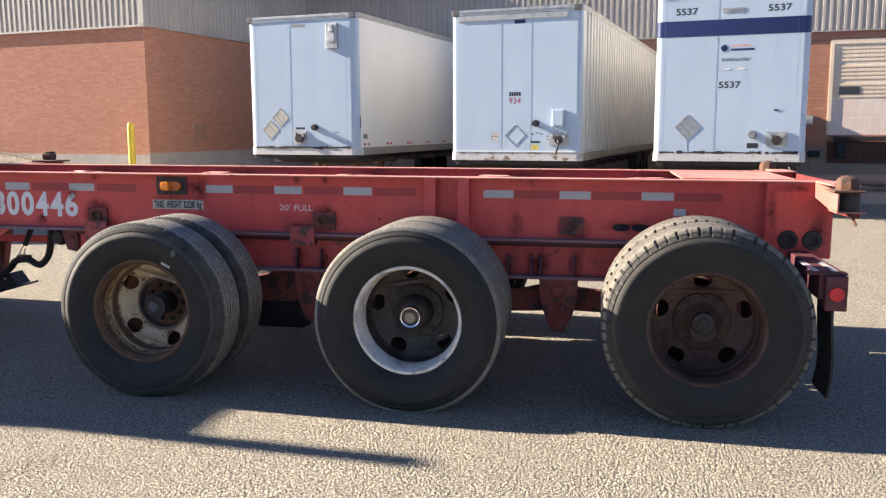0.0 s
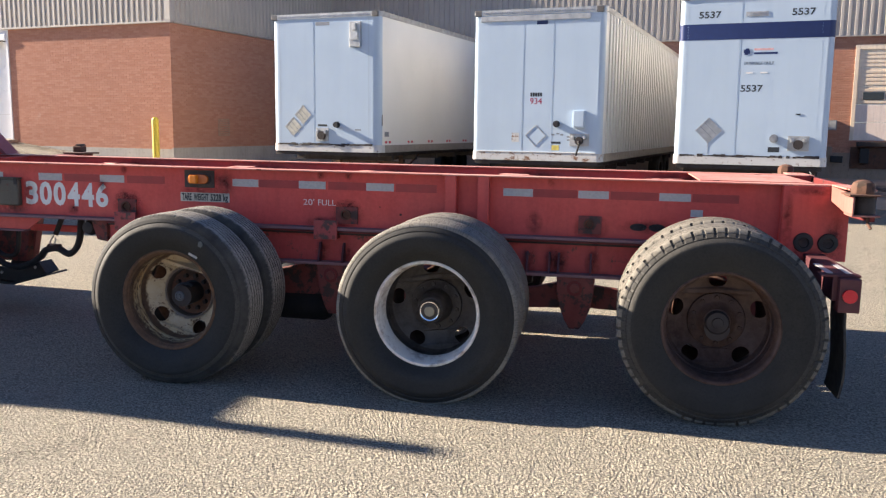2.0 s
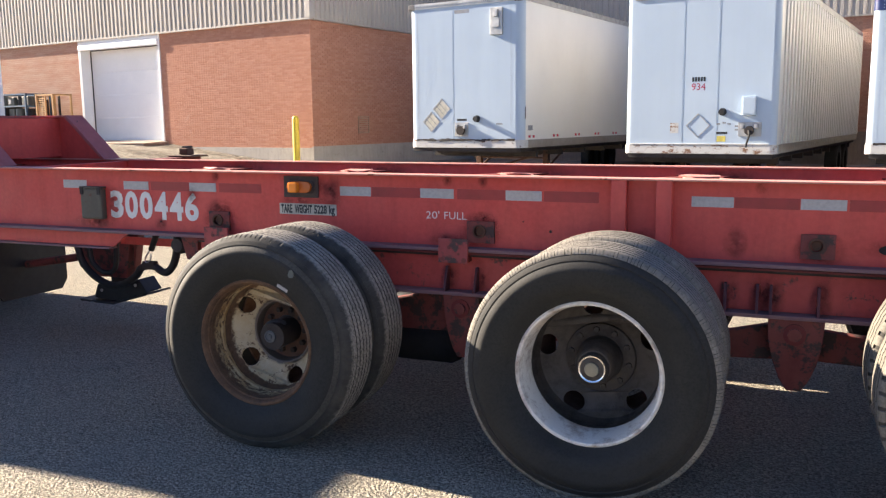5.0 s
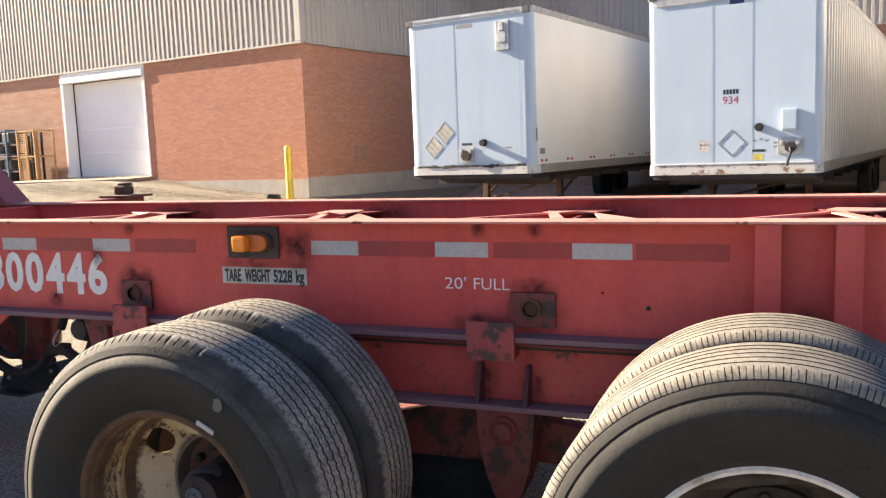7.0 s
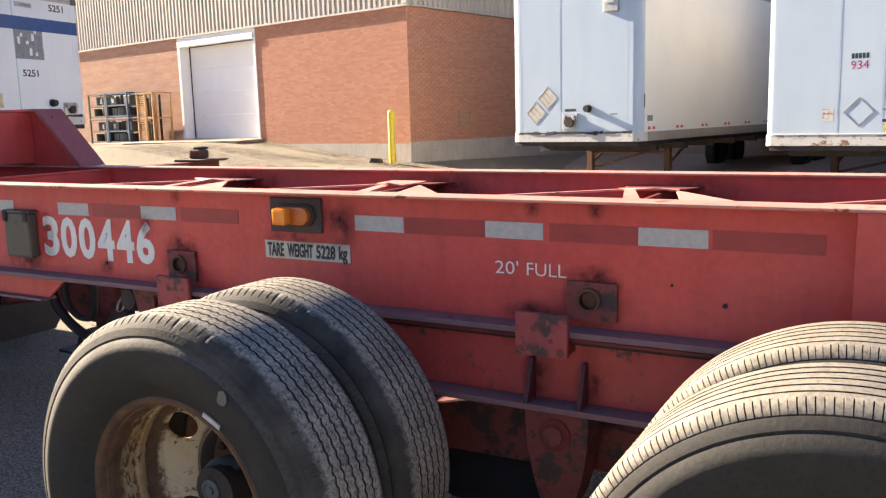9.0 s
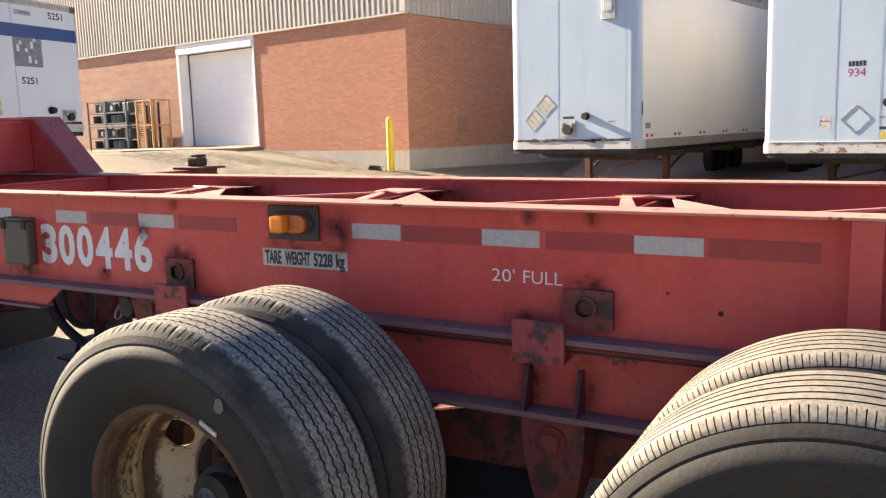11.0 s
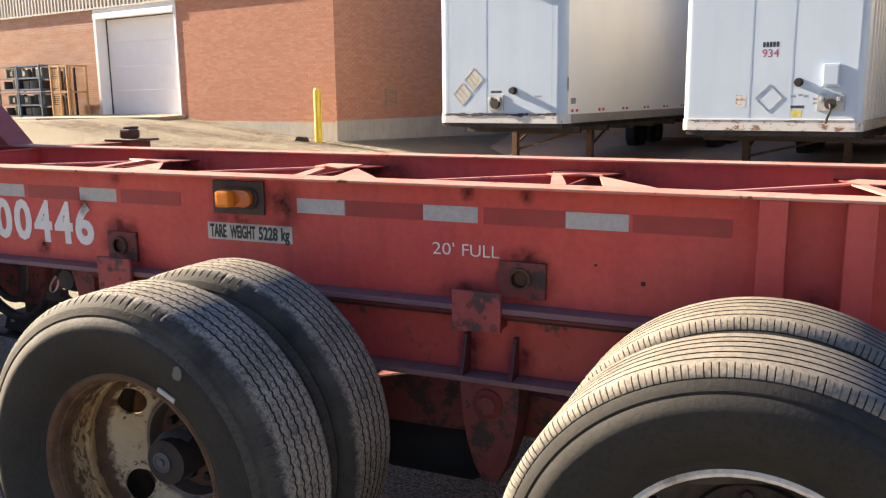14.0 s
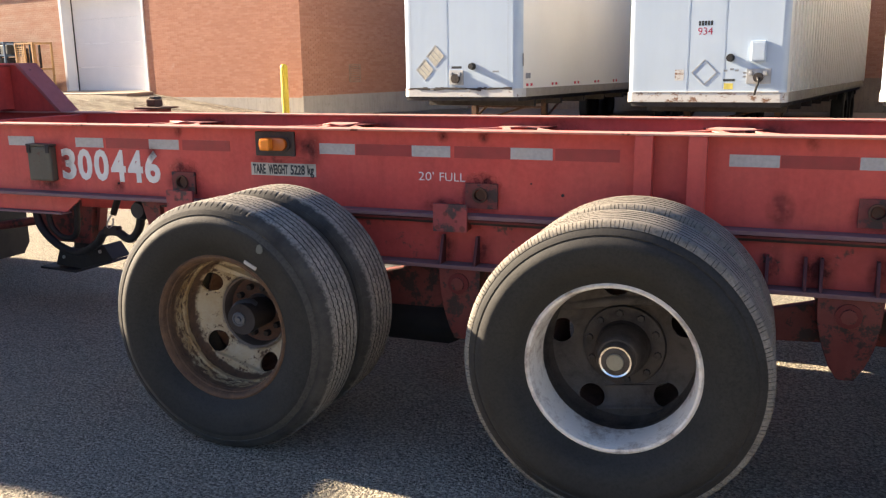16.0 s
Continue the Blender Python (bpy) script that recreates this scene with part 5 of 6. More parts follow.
for y in (1.95, 4.07):
    e = y + 0.10 if y < 3 else y + 0.0
    lock = part("twist_lock_housing", join(box(2.19, 2.20, e, e + 0.16, 1.085, 1.178, 0.003), box(2.19, 2.325, e + 0.001, e + 0.16, 1.075, 1.084, 0.002)), SUNLIT_PINK, chassis, "worn open twist lock bracket")
    part("lock_body", moved(lathe([(0, 0.0), (0.052, 0.0), (0.056, 0.03), (0.056, 0.07), (0.05, 0.092), (0, 0.092)], 20), pose(2.262, e + 0.075, 1.085, 90)), GRIME, lock, smooth=40)
    part("twist_lock", moved(lathe([(0.058, 0.0), (0.058, 0.035), (0.050, 0.055), (0.030, 0.068), (0.0, 0.072)], 8), pose(2.252, e + 0.075, 1.191, 90)), RUST, lock, smooth=30)
    part("lock_plate", prism([(2.17, e - 0.01), (2.31, e - 0.02), (2.345, e + 0.05), (2.32, e + 0.16), (2.17, e + 0.16)], "z", 1.180, 1.190, 0.002), RUST, lock)
    lock.location += Vector((-0.03, 0, 0.034))
    part("lock_handle", tube(curve_points([(2.275, e + 0.05, 1.075), (2.278, e + 0.04, 1.045), (2.29, e + 0.02, 1.015)]), 0.008), RUST, lock)

# gooseneck at the front: raised rails with sloping ends, and the front bolster
for y in (NEAR, FAR):
    zt = 1.2365 if y == NEAR else 1.2445
    part("gooseneck_side", prism([(-12.0, zt), (-3.95, zt), (-4.275, 1.55), (-12.0, 1.55)], "y", y - 0.015, y + 0.06, 0.003), RED, chassis)
    part("gooseneck_top", prism([(-12.0, 1.5505), (-4.27, 1.5505), (-3.945, zt + 0.001), (-3.915, zt + 0.001), (-4.25, 1.564), (-12.0, 1.564)], "y", y - 0.06, y + 0.10), GOOSE, chassis, "grimy purple-red gooseneck flange")
for x in (-4.36, -5.3, -6.5):
    part("gooseneck_tie", box(x - 0.1, x, NEAR + 0.062, FAR - 0.017, 1.26, 1.54, 0.004), RED, chassis)

# outriggers on the far side, with twist locks
for x in (-3.72,):
    part("outrigger", prism([(FAR + 0.075, 1.0), (4.33, 1.13), (4.33, 1.235), (FAR + 0.075, 1.235)], "x", x - 0.06, x + 0.06, 0.003), RED_SHADED, chassis)
    part("outrigger_plate", box(x - 0.08, x + 0.12, 4.1, 4.34, 1.236, 1.25, 0.003), RUST, chassis)
    k = part("twist_lock", box(x - 0.042, x + 0.042, 4.18, 4.27, 1.251, 1.305, 0.014), RUST, chassis, "black greasy twist lock")
    part("lock_head", prism([(x - 0.03, 1.306), (x + 0.03, 1.306), (x + 0.02, 1.322), (x - 0.02, 1.322)], "y", 4.2, 4.28, 0.006), GRIME, k)

# landing legs with their shoes, lower rails, hoses and spring under the front
for y, o in ((NEAR, -1), (FAR, 1)):
    lo = y - 0.012 if o < 0 else y
    part("lower_rail", prism([(-6.0, 0.762), (-3.06, 0.762), (-2.94, 0.852), (-6.0, 0.852)], "y", lo, lo + 0.012, 0.002), RED, chassis)
    part("rail_lip", box(-6.0, -3.07, lo - 0.03, lo + 0.042, 0.750, 0.761, 0.002), FLANGE, chassis)
    if o < 0:
        continue
    y = 3.56
    leg = part("landing_leg", prism([(-4.24, 0.42), (-4.06, 0.36), (-3.80, 0.36), (-3.755, 0.60), (-3.73, 0.852), (-4.34, 0.852), (-4.30, 0.60)], "y", y, y + 0.13, 0.008), PIN_RED, chassis, "greasy dark red landing leg")
    part("leg_tube", box(-3.96, -3.80, y + 0.015, y + 0.115, 0.25, 0.359, 0.008), GRIME, leg)
    part("leg_flange", prism([(-3.752, 0.40), (-3.66, 0.852), (-3.725, 0.852)], "y", y + 0.03, y + 0.1), RED_SHADED, leg)
    shoe = part("sand_shoe", prism([(-4.10, 0.20), (-3.87, 0.185), (-3.60, 0.27), (-3.67, 0.365), (-3.80, 0.33), (-3.96, 0.30), (-4.06, 0.305)], "y", y - 0.02, y + 0.15, 0.006), BLACK, leg, "black landing shoe")
    part("shoe_plate", prism([(-4.19, 0.178), (-3.885, 0.168), (-3.56, 0.26), (-3.57, 0.275), (-3.885, 0.184), (-4.19, 0.194)], "y", y - 0.07, y + 0.2, 0.002), BLACK, shoe)
    for x, z in ((-4.02, 0.26), (-3.70, 0.318)):
        part("bolt", disc(0.012, y - 0.028, y - 0.02, x, z, 8), STEEL, shoe)
    part("leg_brace", rod((-6.2, y + 0.05, 0.18), (-4.22, y + 0.05, 0.50), 0.03), PIN_RED, leg)
part("hose", tube(curve_points([(-4.1, 3.42, 0.85), (-4.09, 3.41, 0.62), (-4.05, 3.40, 0.50), (-3.95, 3.40, 0.40), (-3.80, 3.38, 0.35), (-3.62, 3.32, 0.37), (-3.42, 3.24, 0.46), (-3.33, 3.20, 0.53), (-3.22, 3.19, 0.545), (-3.125, 3.18, 0.51), (-3.06, 3.18, 0.55), (-3.02, 3.18, 0.64), (-3.0, 3.18, 0.80), (-3.0, 3.18, 0.88)]), 0.026), BLACK, chassis, "black rubber hose", smooth=50)
part("hose", tube(curve_points([(-4.0, 3.42, 0.84), (-3.99, 3.42, 0.55), (-3.94, 3.42, 0.46), (-3.86, 3.42, 0.425), (-3.78, 3.42, 0.45), (-3.75, 3.42, 0.56), (-3.74, 3.42, 0.84)]), 0.019), BLACK, chassis, smooth=50)
part("hose_clamp", box(-3.30, -3.20, 3.165, 3.215, 0.525, 0.58, 0.008), GRIME, chassis)
part("hanger_strap", rod((-3.13, 3.19, 0.88), (-3.235, 3.19, 0.655), 0.020), BLACK, chassis)
part("spring", tube(curve_points([(-3.245, 3.19, 0.655), (-3.262, 3.18, 0.625), (-3.275, 3.175, 0.60), (-3.27, 3.17, 0.575), (-3.245, 3.17, 0.575), (-3.235, 3.18, 0.60), (-3.238, 3.19, 0.63)]), 0.005, 6), STEEL, chassis, "bare wire hook")
part("lower_tie", box(-3.72, -2.62, 3.44, 3.455, 0.64, 0.695, 0.003), RED, chassis)
part("valve_body", moved(lathe([(0, -0.07), (0.04, -0.068), (0.055, -0.03), (0.055, 0.03), (0.04, 0.068), (0, 0.07)], 20), pose(-2.60, 2.74, 0.79, 0, 0, 0)), GRIME, chassis, smooth=40)
part("hose_bracket", prism([(-2.56, 0.85), (-2.44, 0.85), (-2.44, 0.70), (-2.52, 0.715)], "y", 2.66, 2.70, 0.004), PIN_RED, chassis)


# ---- sliding bogie: rails, hangers, axles, wheels ----
bogie = thing("axle_bogie", (0, 3.13, 0), "red steel three-axle sliding bogie with dual wheels", "trailer bogie")
for y, o in ((NEAR, -1), (FAR, 1)):
    a, b = (y - 0.005, y + 0.008) if o < 0 else (y - 0.008, y + 0.005)
    part("slide_rail", box(-2.42, 2.06, a, b, 0.648, 0.838, 0), SLIDE, bogie)
    part("rail_foot", box(-2.42, 2.06, y - 0.075, y + 0.075, 0.628, 0.646, 0.003), FLANGE, bogie, "dusty lower flange")
    part("rail_head", box(-2.42, 2.06, y - 0.06, y + 0.06, 0.839, 0.849, 0.002), RED_SHADED, bogie)
    # dark strip added to draw the shadow gap below the bottom flange
    part("wear_strip", box(-2.42, 2.06, *sorted((y + (-0.028 if o < 0 else 0.028), y + (-0.0055 if o < 0 else 0.0055))), 0.823, 0.8385, 0.001), GRIME, bogie, "black strip put in for the shadow gap under the flange")
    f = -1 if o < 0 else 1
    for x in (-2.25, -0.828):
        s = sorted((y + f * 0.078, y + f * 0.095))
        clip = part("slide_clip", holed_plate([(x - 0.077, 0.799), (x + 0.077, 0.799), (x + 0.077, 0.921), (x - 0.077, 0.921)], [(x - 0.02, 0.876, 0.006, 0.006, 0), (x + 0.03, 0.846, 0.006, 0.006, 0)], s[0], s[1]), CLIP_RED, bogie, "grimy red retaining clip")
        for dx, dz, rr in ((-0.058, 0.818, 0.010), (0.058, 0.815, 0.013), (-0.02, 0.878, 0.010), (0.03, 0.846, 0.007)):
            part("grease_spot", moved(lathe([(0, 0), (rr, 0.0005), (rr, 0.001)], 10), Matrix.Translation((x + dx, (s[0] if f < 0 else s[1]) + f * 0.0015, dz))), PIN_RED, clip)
        part("clip_web", box(x - 0.07, x + 0.07, *sorted((y + f * 0.005, y + f * 0.078)), 0.80, 0.838, 0.002), RED_SHADED, clip)
    for x in (-2.25, -0.80, 0.72):
        s = sorted((y + f * 0.006, y + f * 0.075))
        xh, wd = (x, 1.0) if x < 0 else (x + 0.047, 1.2)
        h = part("spring_hanger", prism([(xh + wd * dx, z) for dx, z in ((-0.094, 0.627), (0.10, 0.627), (0.096, 0.53), (0.080, 0.43), (0.058, 0.36), (0.03, 0.305), (-0.02, 0.305), (-0.048, 0.36), (-0.070, 0.43), (-0.090, 0.53))], "y", y - 0.06, y + 0.06, 0.004), PIN_RED, bogie, "dusty red tapered spring hanger")
        part("hanger_bolt", disc(0.03, y + f * 0.0625 - 0.02, y + f * 0.0625 + 0.02, xh, 0.562, 8), PIN_RED, h)
        part("hanger_boss", disc(0.048, *sorted((y + f * 0.061, y + f * 0.07)), xh, 0.562, 16), RED_SHADED, h)
        for dx in ((-0.085, 0.075) if x < 0 else (-0.252, -0.115, -0.058, 0.137)):
            part("rib", prism([(s[0] if f < 0 else s[1], 0.647), (s[1] if f < 0 else s[0], 0.647), (s[1] if f < 0 else s[0], 0.77), (s[0] + 0.045 if f < 0 else s[1] - 0.045, 0.77)], "x", x + dx - 0.006, x + dx + 0.006), BUMPER, bogie)
        if o < 0:
            for dx in ((-0.085, 0.075) if x < 0 else (-0.252, -0.115, -0.058, 0.137)):
                q = bmesh.new()
                q.faces.new([q.verts.new((x + dx + 0.012 + a * 0.055, y - 0.0065, 0.715 + b * 0.10)) for a, b in ((-1, -1), (1, -1), (1, 1), (-1, 1))])
                part("dirt_smear", q, SMEAR, bogie)
    # leaf springs from hanger to hanger
    for x in (-1.525, 0.0, 1.54):
        for k in range(3):
            z = 0.56 - k * 0.022
            L = 0.44 - k * 0.09
            part("spring_leaf", prism([(x - L, z - 0.07), (x, z - 0.04), (x + L, z - 0.07), (x + L, z - 0.055), (x, z - 0.02), (x - L, z - 0.055)], "y", y + 0.19 if o < 0 else y - 0.27, y + 0.27 if o < 0 else y - 0.19), GRIME, bogie)
        part("axle_seat", box(x - 0.1, x + 0.1, y - 0.07, y + 0.07, 0.40, 0.50, 0.01), GRIME, bogie)
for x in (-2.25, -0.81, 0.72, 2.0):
    part("bogie_cross_member", box(x + 0.01, x + 0.085, NEAR + 0.062, FAR - 0.062, 0.45, 0.625, 0.006), RED_SHADED, bogie)
for x in (-1.525, 0.0, 1.54):
    up = 0.05 if x < -1 else 0.0
    part("torque_arm", prism([(x - 0.76, 0.415), (x - 0.3, 0.398), (x + 0.10, 0.37), (x + 0.40, 0.392), (x + 0.70, 0.405), (x + 0.70, 0.578 + up), (x + 0.5, 0.528 + up * 1.6), (x + 0.05, 0.50), (x - 0.5, 0.54), (x - 0.76, 0.565)], "y", NEAR + 0.075, NEAR + 0.135, 0.008), PIN_RED, bogie)
    for y in (NEAR + 0.19, FAR - 0.21):
        part("brake_chamber", moved(lathe([(0, -0.1), (0.06, -0.095), (0.082, -0.03), (0.082, 0.03), (0.06, 0.095), (0, 0.1)], 20), pose(x + 0.34, y, 0.5, 0, 0, 90)), BLACK, bogie, smooth=40)
# the first tank is an added dark filler that closes a sunlit gap
part("air_tank", moved(lathe([(0, -0.26), (0.10, -0.25), (0.125, -0.2), (0.125, 0.2), (0.10, 0.25), (0, 0.26)], 24), pose(-1.12, 3.1, 0.50, 0, 0, 90)), SOOT, bogie, "black air tank", smooth=40)
part("air_tank", moved(lathe([(0, -0.2), (0.08, -0.19), (0.10, -0.15), (0.10, 0.15), (0.08, 0.19), (0, 0.2)], 24), pose(-1.06, 2.80, 0.315, 0, 0, 90)), SOOT, bogie, "black air tank", smooth=40)
part("air_tank", moved(lathe([(0, -0.35), (0.08, -0.34), (0.11, -0.30), (0.11, 0.30), (0.08, 0.34), (0, 0.35)], 24), pose(-0.95, 3.15, 0.45)), SOOT, bogie, "black air tank", smooth=40)


def tyre_mesh(kind, R, n=192, bead=0.0):
    """A worn truck tyre, turned round y; its outer side looks to -y. kind: zigzag, ribbed or lugged tread; bead: how far the rim sits in."""
    side = [(0.282, -0.098 + bead), (0.287, -0.108 + bead), (0.297, -0.114 + bead), (0.308, -0.117 + bead * 0.85), (0.327, -0.126 + bead * 0.5), (0.336, -0.1275 + bead * 0.3), (0.36, -0.1345), (0.385, -0.1385), (0.40, -0.1402), (R - 0.092, -0.1415), (R - 0.080, -0.1420), (R - 0.072, -0.1385), (R - 0.053, -0.1305), (R - 0.051, -0.1275), (R - 0.048, -0.1275), (R - 0.046, -0.129), (R - 0.028, -0.1205), (R - 0.026, -0.1180), (R - 0.0235, -0.1182), (R - 0.012, -0.1125), (R - 0.005, -0.106), (R - 0.001, -0.099)]
    if kind == "zigzag":        # worn round at the shoulders
        side = side[:-5] + [(R - 0.028, -0.1195), (R - 0.019, -0.1130), (R - 0.010, -0.104), (R - 0.004, -0.094), (R - 0.001, -0.085)]
    if kind == "lugged":
        cuts, w, d = (-0.052, 0.0, 0.052), 0.004, 0.006
    elif kind == "zigzag":
        cuts, w, d = (-0.062, -0.031, 0.0, 0.031, 0.062), 0.0016, 0.009
    else:
        cuts, w, d = (-0.072, -0.036, 0.0, 0.036, 0.072), 0.0028, 0.011
    tread, groove = [], []
    for c in cuts:
        for dy, dr, g in ((-w - 0.0015, 0, 1), (-w, -d, 2), (w, -d, 2), (w + 0.0015, 0, 1)):
            groove.append((len(side) + len(tread), g))
            tread.append((R + dr - 6.0 * 0.06 * (c * c) * 0.6, c + dy))
    side = [(r, y * 1.03) for r, y in side]
    prof = side + tread + [(r, -y) for r, y in side[::-1]]
    kinds = dict(groove)
    ns, m = len(side), len(prof)

    # slots across the shoulders: count, share of the pitch, depth, how far down the side they run
    count, share, deep, down = {"lugged": (58, 0.31, 0.0055, 3), "ribbed": (230, 0.19, 0.0034, 4), "zigzag": (118, 0.22, 0.0036, 3)}[kind]
    if n < 120:
        count //= 2
    pitch = 2 * math.pi / count
    turns = [j * pitch + f * pitch for j in range(count) for f in (0, share * 0.12, share * 0.88, share)]
    if kind == "zigzag":
        turns = [j * pitch + f * pitch for j in range(count) for f in (0, 0.03, share - 0.03, share, 0.5, 0.75)]
    per_slot = len(turns) // count
    rnd = random.Random(7)
    # worn slots differ in depth; in the ribbed tread every eighth one is a full notch
    cut = [(rnd.uniform(1.1, 1.7) if j % 6 == 0 else rnd.uniform(0.2, 1.0)) if kind == "ribbed" else rnd.uniform(0.3, 1.2) if kind == "zigzag" else rnd.uniform(0.45, 1.15) for j in range(count)]

    def wave(i, k):
        inside = i % per_slot in (1, 2)
        if k in kinds:
            if kind == "zigzag":
                return 0, 0.0017 * (0.4 + cut[i // per_slot]) * (1 if (turns[i] / pitch) % 1 < 0.45 else -1)
            return 0, (0.003 * (1 if inside else -1) if kind == "lugged" else 0)
        edge = k if k < ns else m - 1 - k
        if kind == "lugged":
            if inside and ns - down - 3 <= edge <= ns - 2:
                c = cut[i // per_slot]
                return -deep * 0.6 * c, (0.009 * c if k < ns else -0.009 * c)
            return 0, 0
        if inside and edge in ((ns - 4, ns - 3, ns - 2) if kind == "ribbed" else (ns - 3, ns - 2)):
            c = deep * cut[i // per_slot]
            return (-c * 0.6 if edge == ns - 2 else -c * 0.3), (c if k < ns else -c)
        return 0, 0
    bm = lathe(prof, n, wave, closed=True, turns=turns)
    bm.faces.ensure_lookup_table()
    for idx, f in enumerate(bm.faces):
        k = idx % m
        lip = {"lugged": 4, "zigzag": 8, "ribbed": 4}[kind]
        f.material_index = 1 if ns - lip <= k < m - ns + lip - 1 else 2 if ns - 11 <= k < m - ns + 10 else 0
        slot = kind == "ribbed" and (idx // m) % per_slot == 1 and cut[idx // m // per_slot] > 0.5 and (ns - 5 <= k < ns - 1 or m - ns <= k < m - ns + 4)
        if kind == "lugged" and (idx // m) % per_slot == 1 and (ns - 6 <= k < ns - 1 or m - ns <= k < m - ns + 5):
            slot = cut[idx // m // per_slot] > 0.6
        if kind == "lugged" and slot:
            f.material_index, slot = 2, False
        if slot or kinds.get(k) == 2 or kinds.get((k + 1) % m) == 2:
            f.material_index = 0
    return bm


def wheel(x, y, z, R, kind, rim_mat, disc_mat, hub, flip=False, detail=True):
    """A pair of tyres on one hub; the outer wheel is dished inwards."""
    s = -1 if flip else 1
    M = Matrix.Translation((x, y, z)) @ (Matrix.Rotation(math.pi, 4, "Z") if flip else Matrix.Identity(4)) @ Matrix.Rotation(radians(hub.get("turn", 0)), 4, "Y")
    W = Matrix.Translation((-bogie.location.x, -bogie.location.y, 0)) @ SAG.inverted() @ M

    def sub(name, bm, mat, parent, label="", smooth=40):
        ob = finish(name, bm, mat, smooth)
        ob.parent = parent
        return tagged(ob, label)
    # rim barrel: flange at the outside, well, then the disc near the inside
    rb, DY, li, hf = hub.get("rb", 0.266), hub.get("dy", 0.15), hub.get("lip", 0.0), hub.get("face", 0.022)
    cone = hub.get("cone", 0.3)
    DO, DI = DY - 0.045 * cone, DY + cone * (0.069 if "dish" in hub else 0.072)
    lip = [(0.282, -0.118 + li), (0.290, -0.121 + li), (0.298, -0.116 + li), (0.296, -0.106 + li)]
    if "rb" in hub:
        shape = [(rb - 0.0075, 0.045), (rb - 0.0075, 0.01), (rb - 0.001, -0.03), (rb + 0.002, -0.06), (rb + 0.006, -0.105 + li)] + lip + [(0.291, -0.10 + li), (0.287, -0.05), (rb + 0.014, -0.02), (rb + 0.010, 0.02)]
    else:
        shape = [(0.266, -0.066), (0.269, -0.080), (0.273, -0.098 + li), (0.277, -0.112 + li)] + lip + [(0.287, -0.096 + li), (0.282, -0.075), (0.272, -0.060)]
    rim = finish("wheel", lathe(shape, 64, closed=True), rim_mat, 40)
    rim.parent = bogie
    rim.matrix_basis = W
    tagged(rim, hub["label"])
    skin = [TYRE_SIDE, {"lugged": LUG_TREAD, "zigzag": WORN_TREAD, "ribbed": TYRE_TREAD}[kind], {"ribbed": TYRE_BAND, "lugged": LUG_BAND, "zigzag": TYRE_SHOULDER}[kind]]
    def standing(turn):
        """The tyre, pressed flat where it stands and bulging a little there."""
        bm = tyre_mesh(kind, R, 192 if detail else 96, li)
        c, sn = math.cos(turn), math.sin(turn)
        for v in bm.verts:
            h, l = v.co.z * c - v.co.x * sn, v.co.x * c + v.co.z * sn
            if h < -0.36:
                v.co.y *= 1 + 0.3 * max(0.0, R - z) * (-0.36 - h) / (z - 0.36) / 0.1
            if h < -z + 0.0005:
                h = -z + 0.0005
                v.co.x, v.co.z = l * c - h * sn, h * c + l * sn
        return bm
    turned = radians(hub.get("turn", 0))
    sub("tyre", standing(turned), skin, rim, hub["tyre"], smooth=42)
    sub("rim_barrel", lathe(([] if "rb" in hub else [(0.266, -0.065), (0.266, -0.045)]) + [(rb, -0.03), (rb, 0.01), (rb - 0.006, 0.016), (rb - 0.006, 0.03), (rb, 0.036), (rb, DO + 0.012), (rb + 0.006, DO + 0.012), (rb + 0.006, 0.10), (0.279, 0.11), (0.284, 0.12), (0.290, 0.11), (rb + 0.016, 0.085), (rb + 0.008, 0.05), (rb + 0.008, -0.03)] + ([] if "rb" in hub else [(0.271, -0.059)]), 56, closed=True), hub.get("barrel", disc_mat), rim)
    # the inner tyre of the pair
    inner = sub("inner_tyre", standing(turned + 0.05), skin, rim, smooth=42)
    inner.location = (0, 0.336, 0)
    inner.rotation_euler = (0, 0.05, 0)
    inner_rim = sub("inner_rim", lathe([(0.288, -0.12), (0.252, -0.02), (0.252, 0.05), (0.288, 0.12), (0.280, 0.12), (0.244, 0.05), (0.244, -0.02), (0.280, -0.12)], 40, closed=True), W_BROWN, rim)
    inner_rim.location = (0, 0.336, 0)
    hr = rb - 0.045
    holes = [(hr * math.sin(a), hr * math.cos(a), 0.047, 0.040, -a) for a in (2 * math.pi * k / 5 for k in range(5))]
    dished = "dish" in hub
    if dished:
        holes.append((0, 0, 0.152, 0.152, 0))
    else:
        holes.append((0, 0, 0.148, 0.148, 0))
    plate = holed_plate(circle(rb + 0.001, 56), holes, DY, DY + 0.011)
    for v in plate.verts:          # the disc is pressed into a shallow dish
        v.co.y += cone * max(-0.045, min(0.085, hr - math.hypot(v.co.x, v.co.z)))
    sub("wheel_disc", plate, disc_mat, rim, hub.get("disc", ""))
    sub("disc_ring", lathe([(rb - 0.0005, DO - 0.04), (rb - 0.003, DO - 0.02), (rb - 0.010, DO - 0.004), (rb - 0.016, DO + 0.006), (rb - 0.0005, DO + 0.006)], 56), disc_mat, rim)
    if dished:
        sub("disc_collar", lathe([(0.160, DI - 0.014), (0.154, DI - 0.020), (0.147, DI - 0.017), (0.144, DI + 0.02), (0.140, DI + 0.05), (0.146, DI + 0.05), (0.152, DI + 0.0)], 48, closed=True), disc_mat, rim, "rusted collar")
        sub("hub_backing", lathe([(0.1395, DI + 0.03), (0.070, DI + 0.031)], 40), RUST, rim)
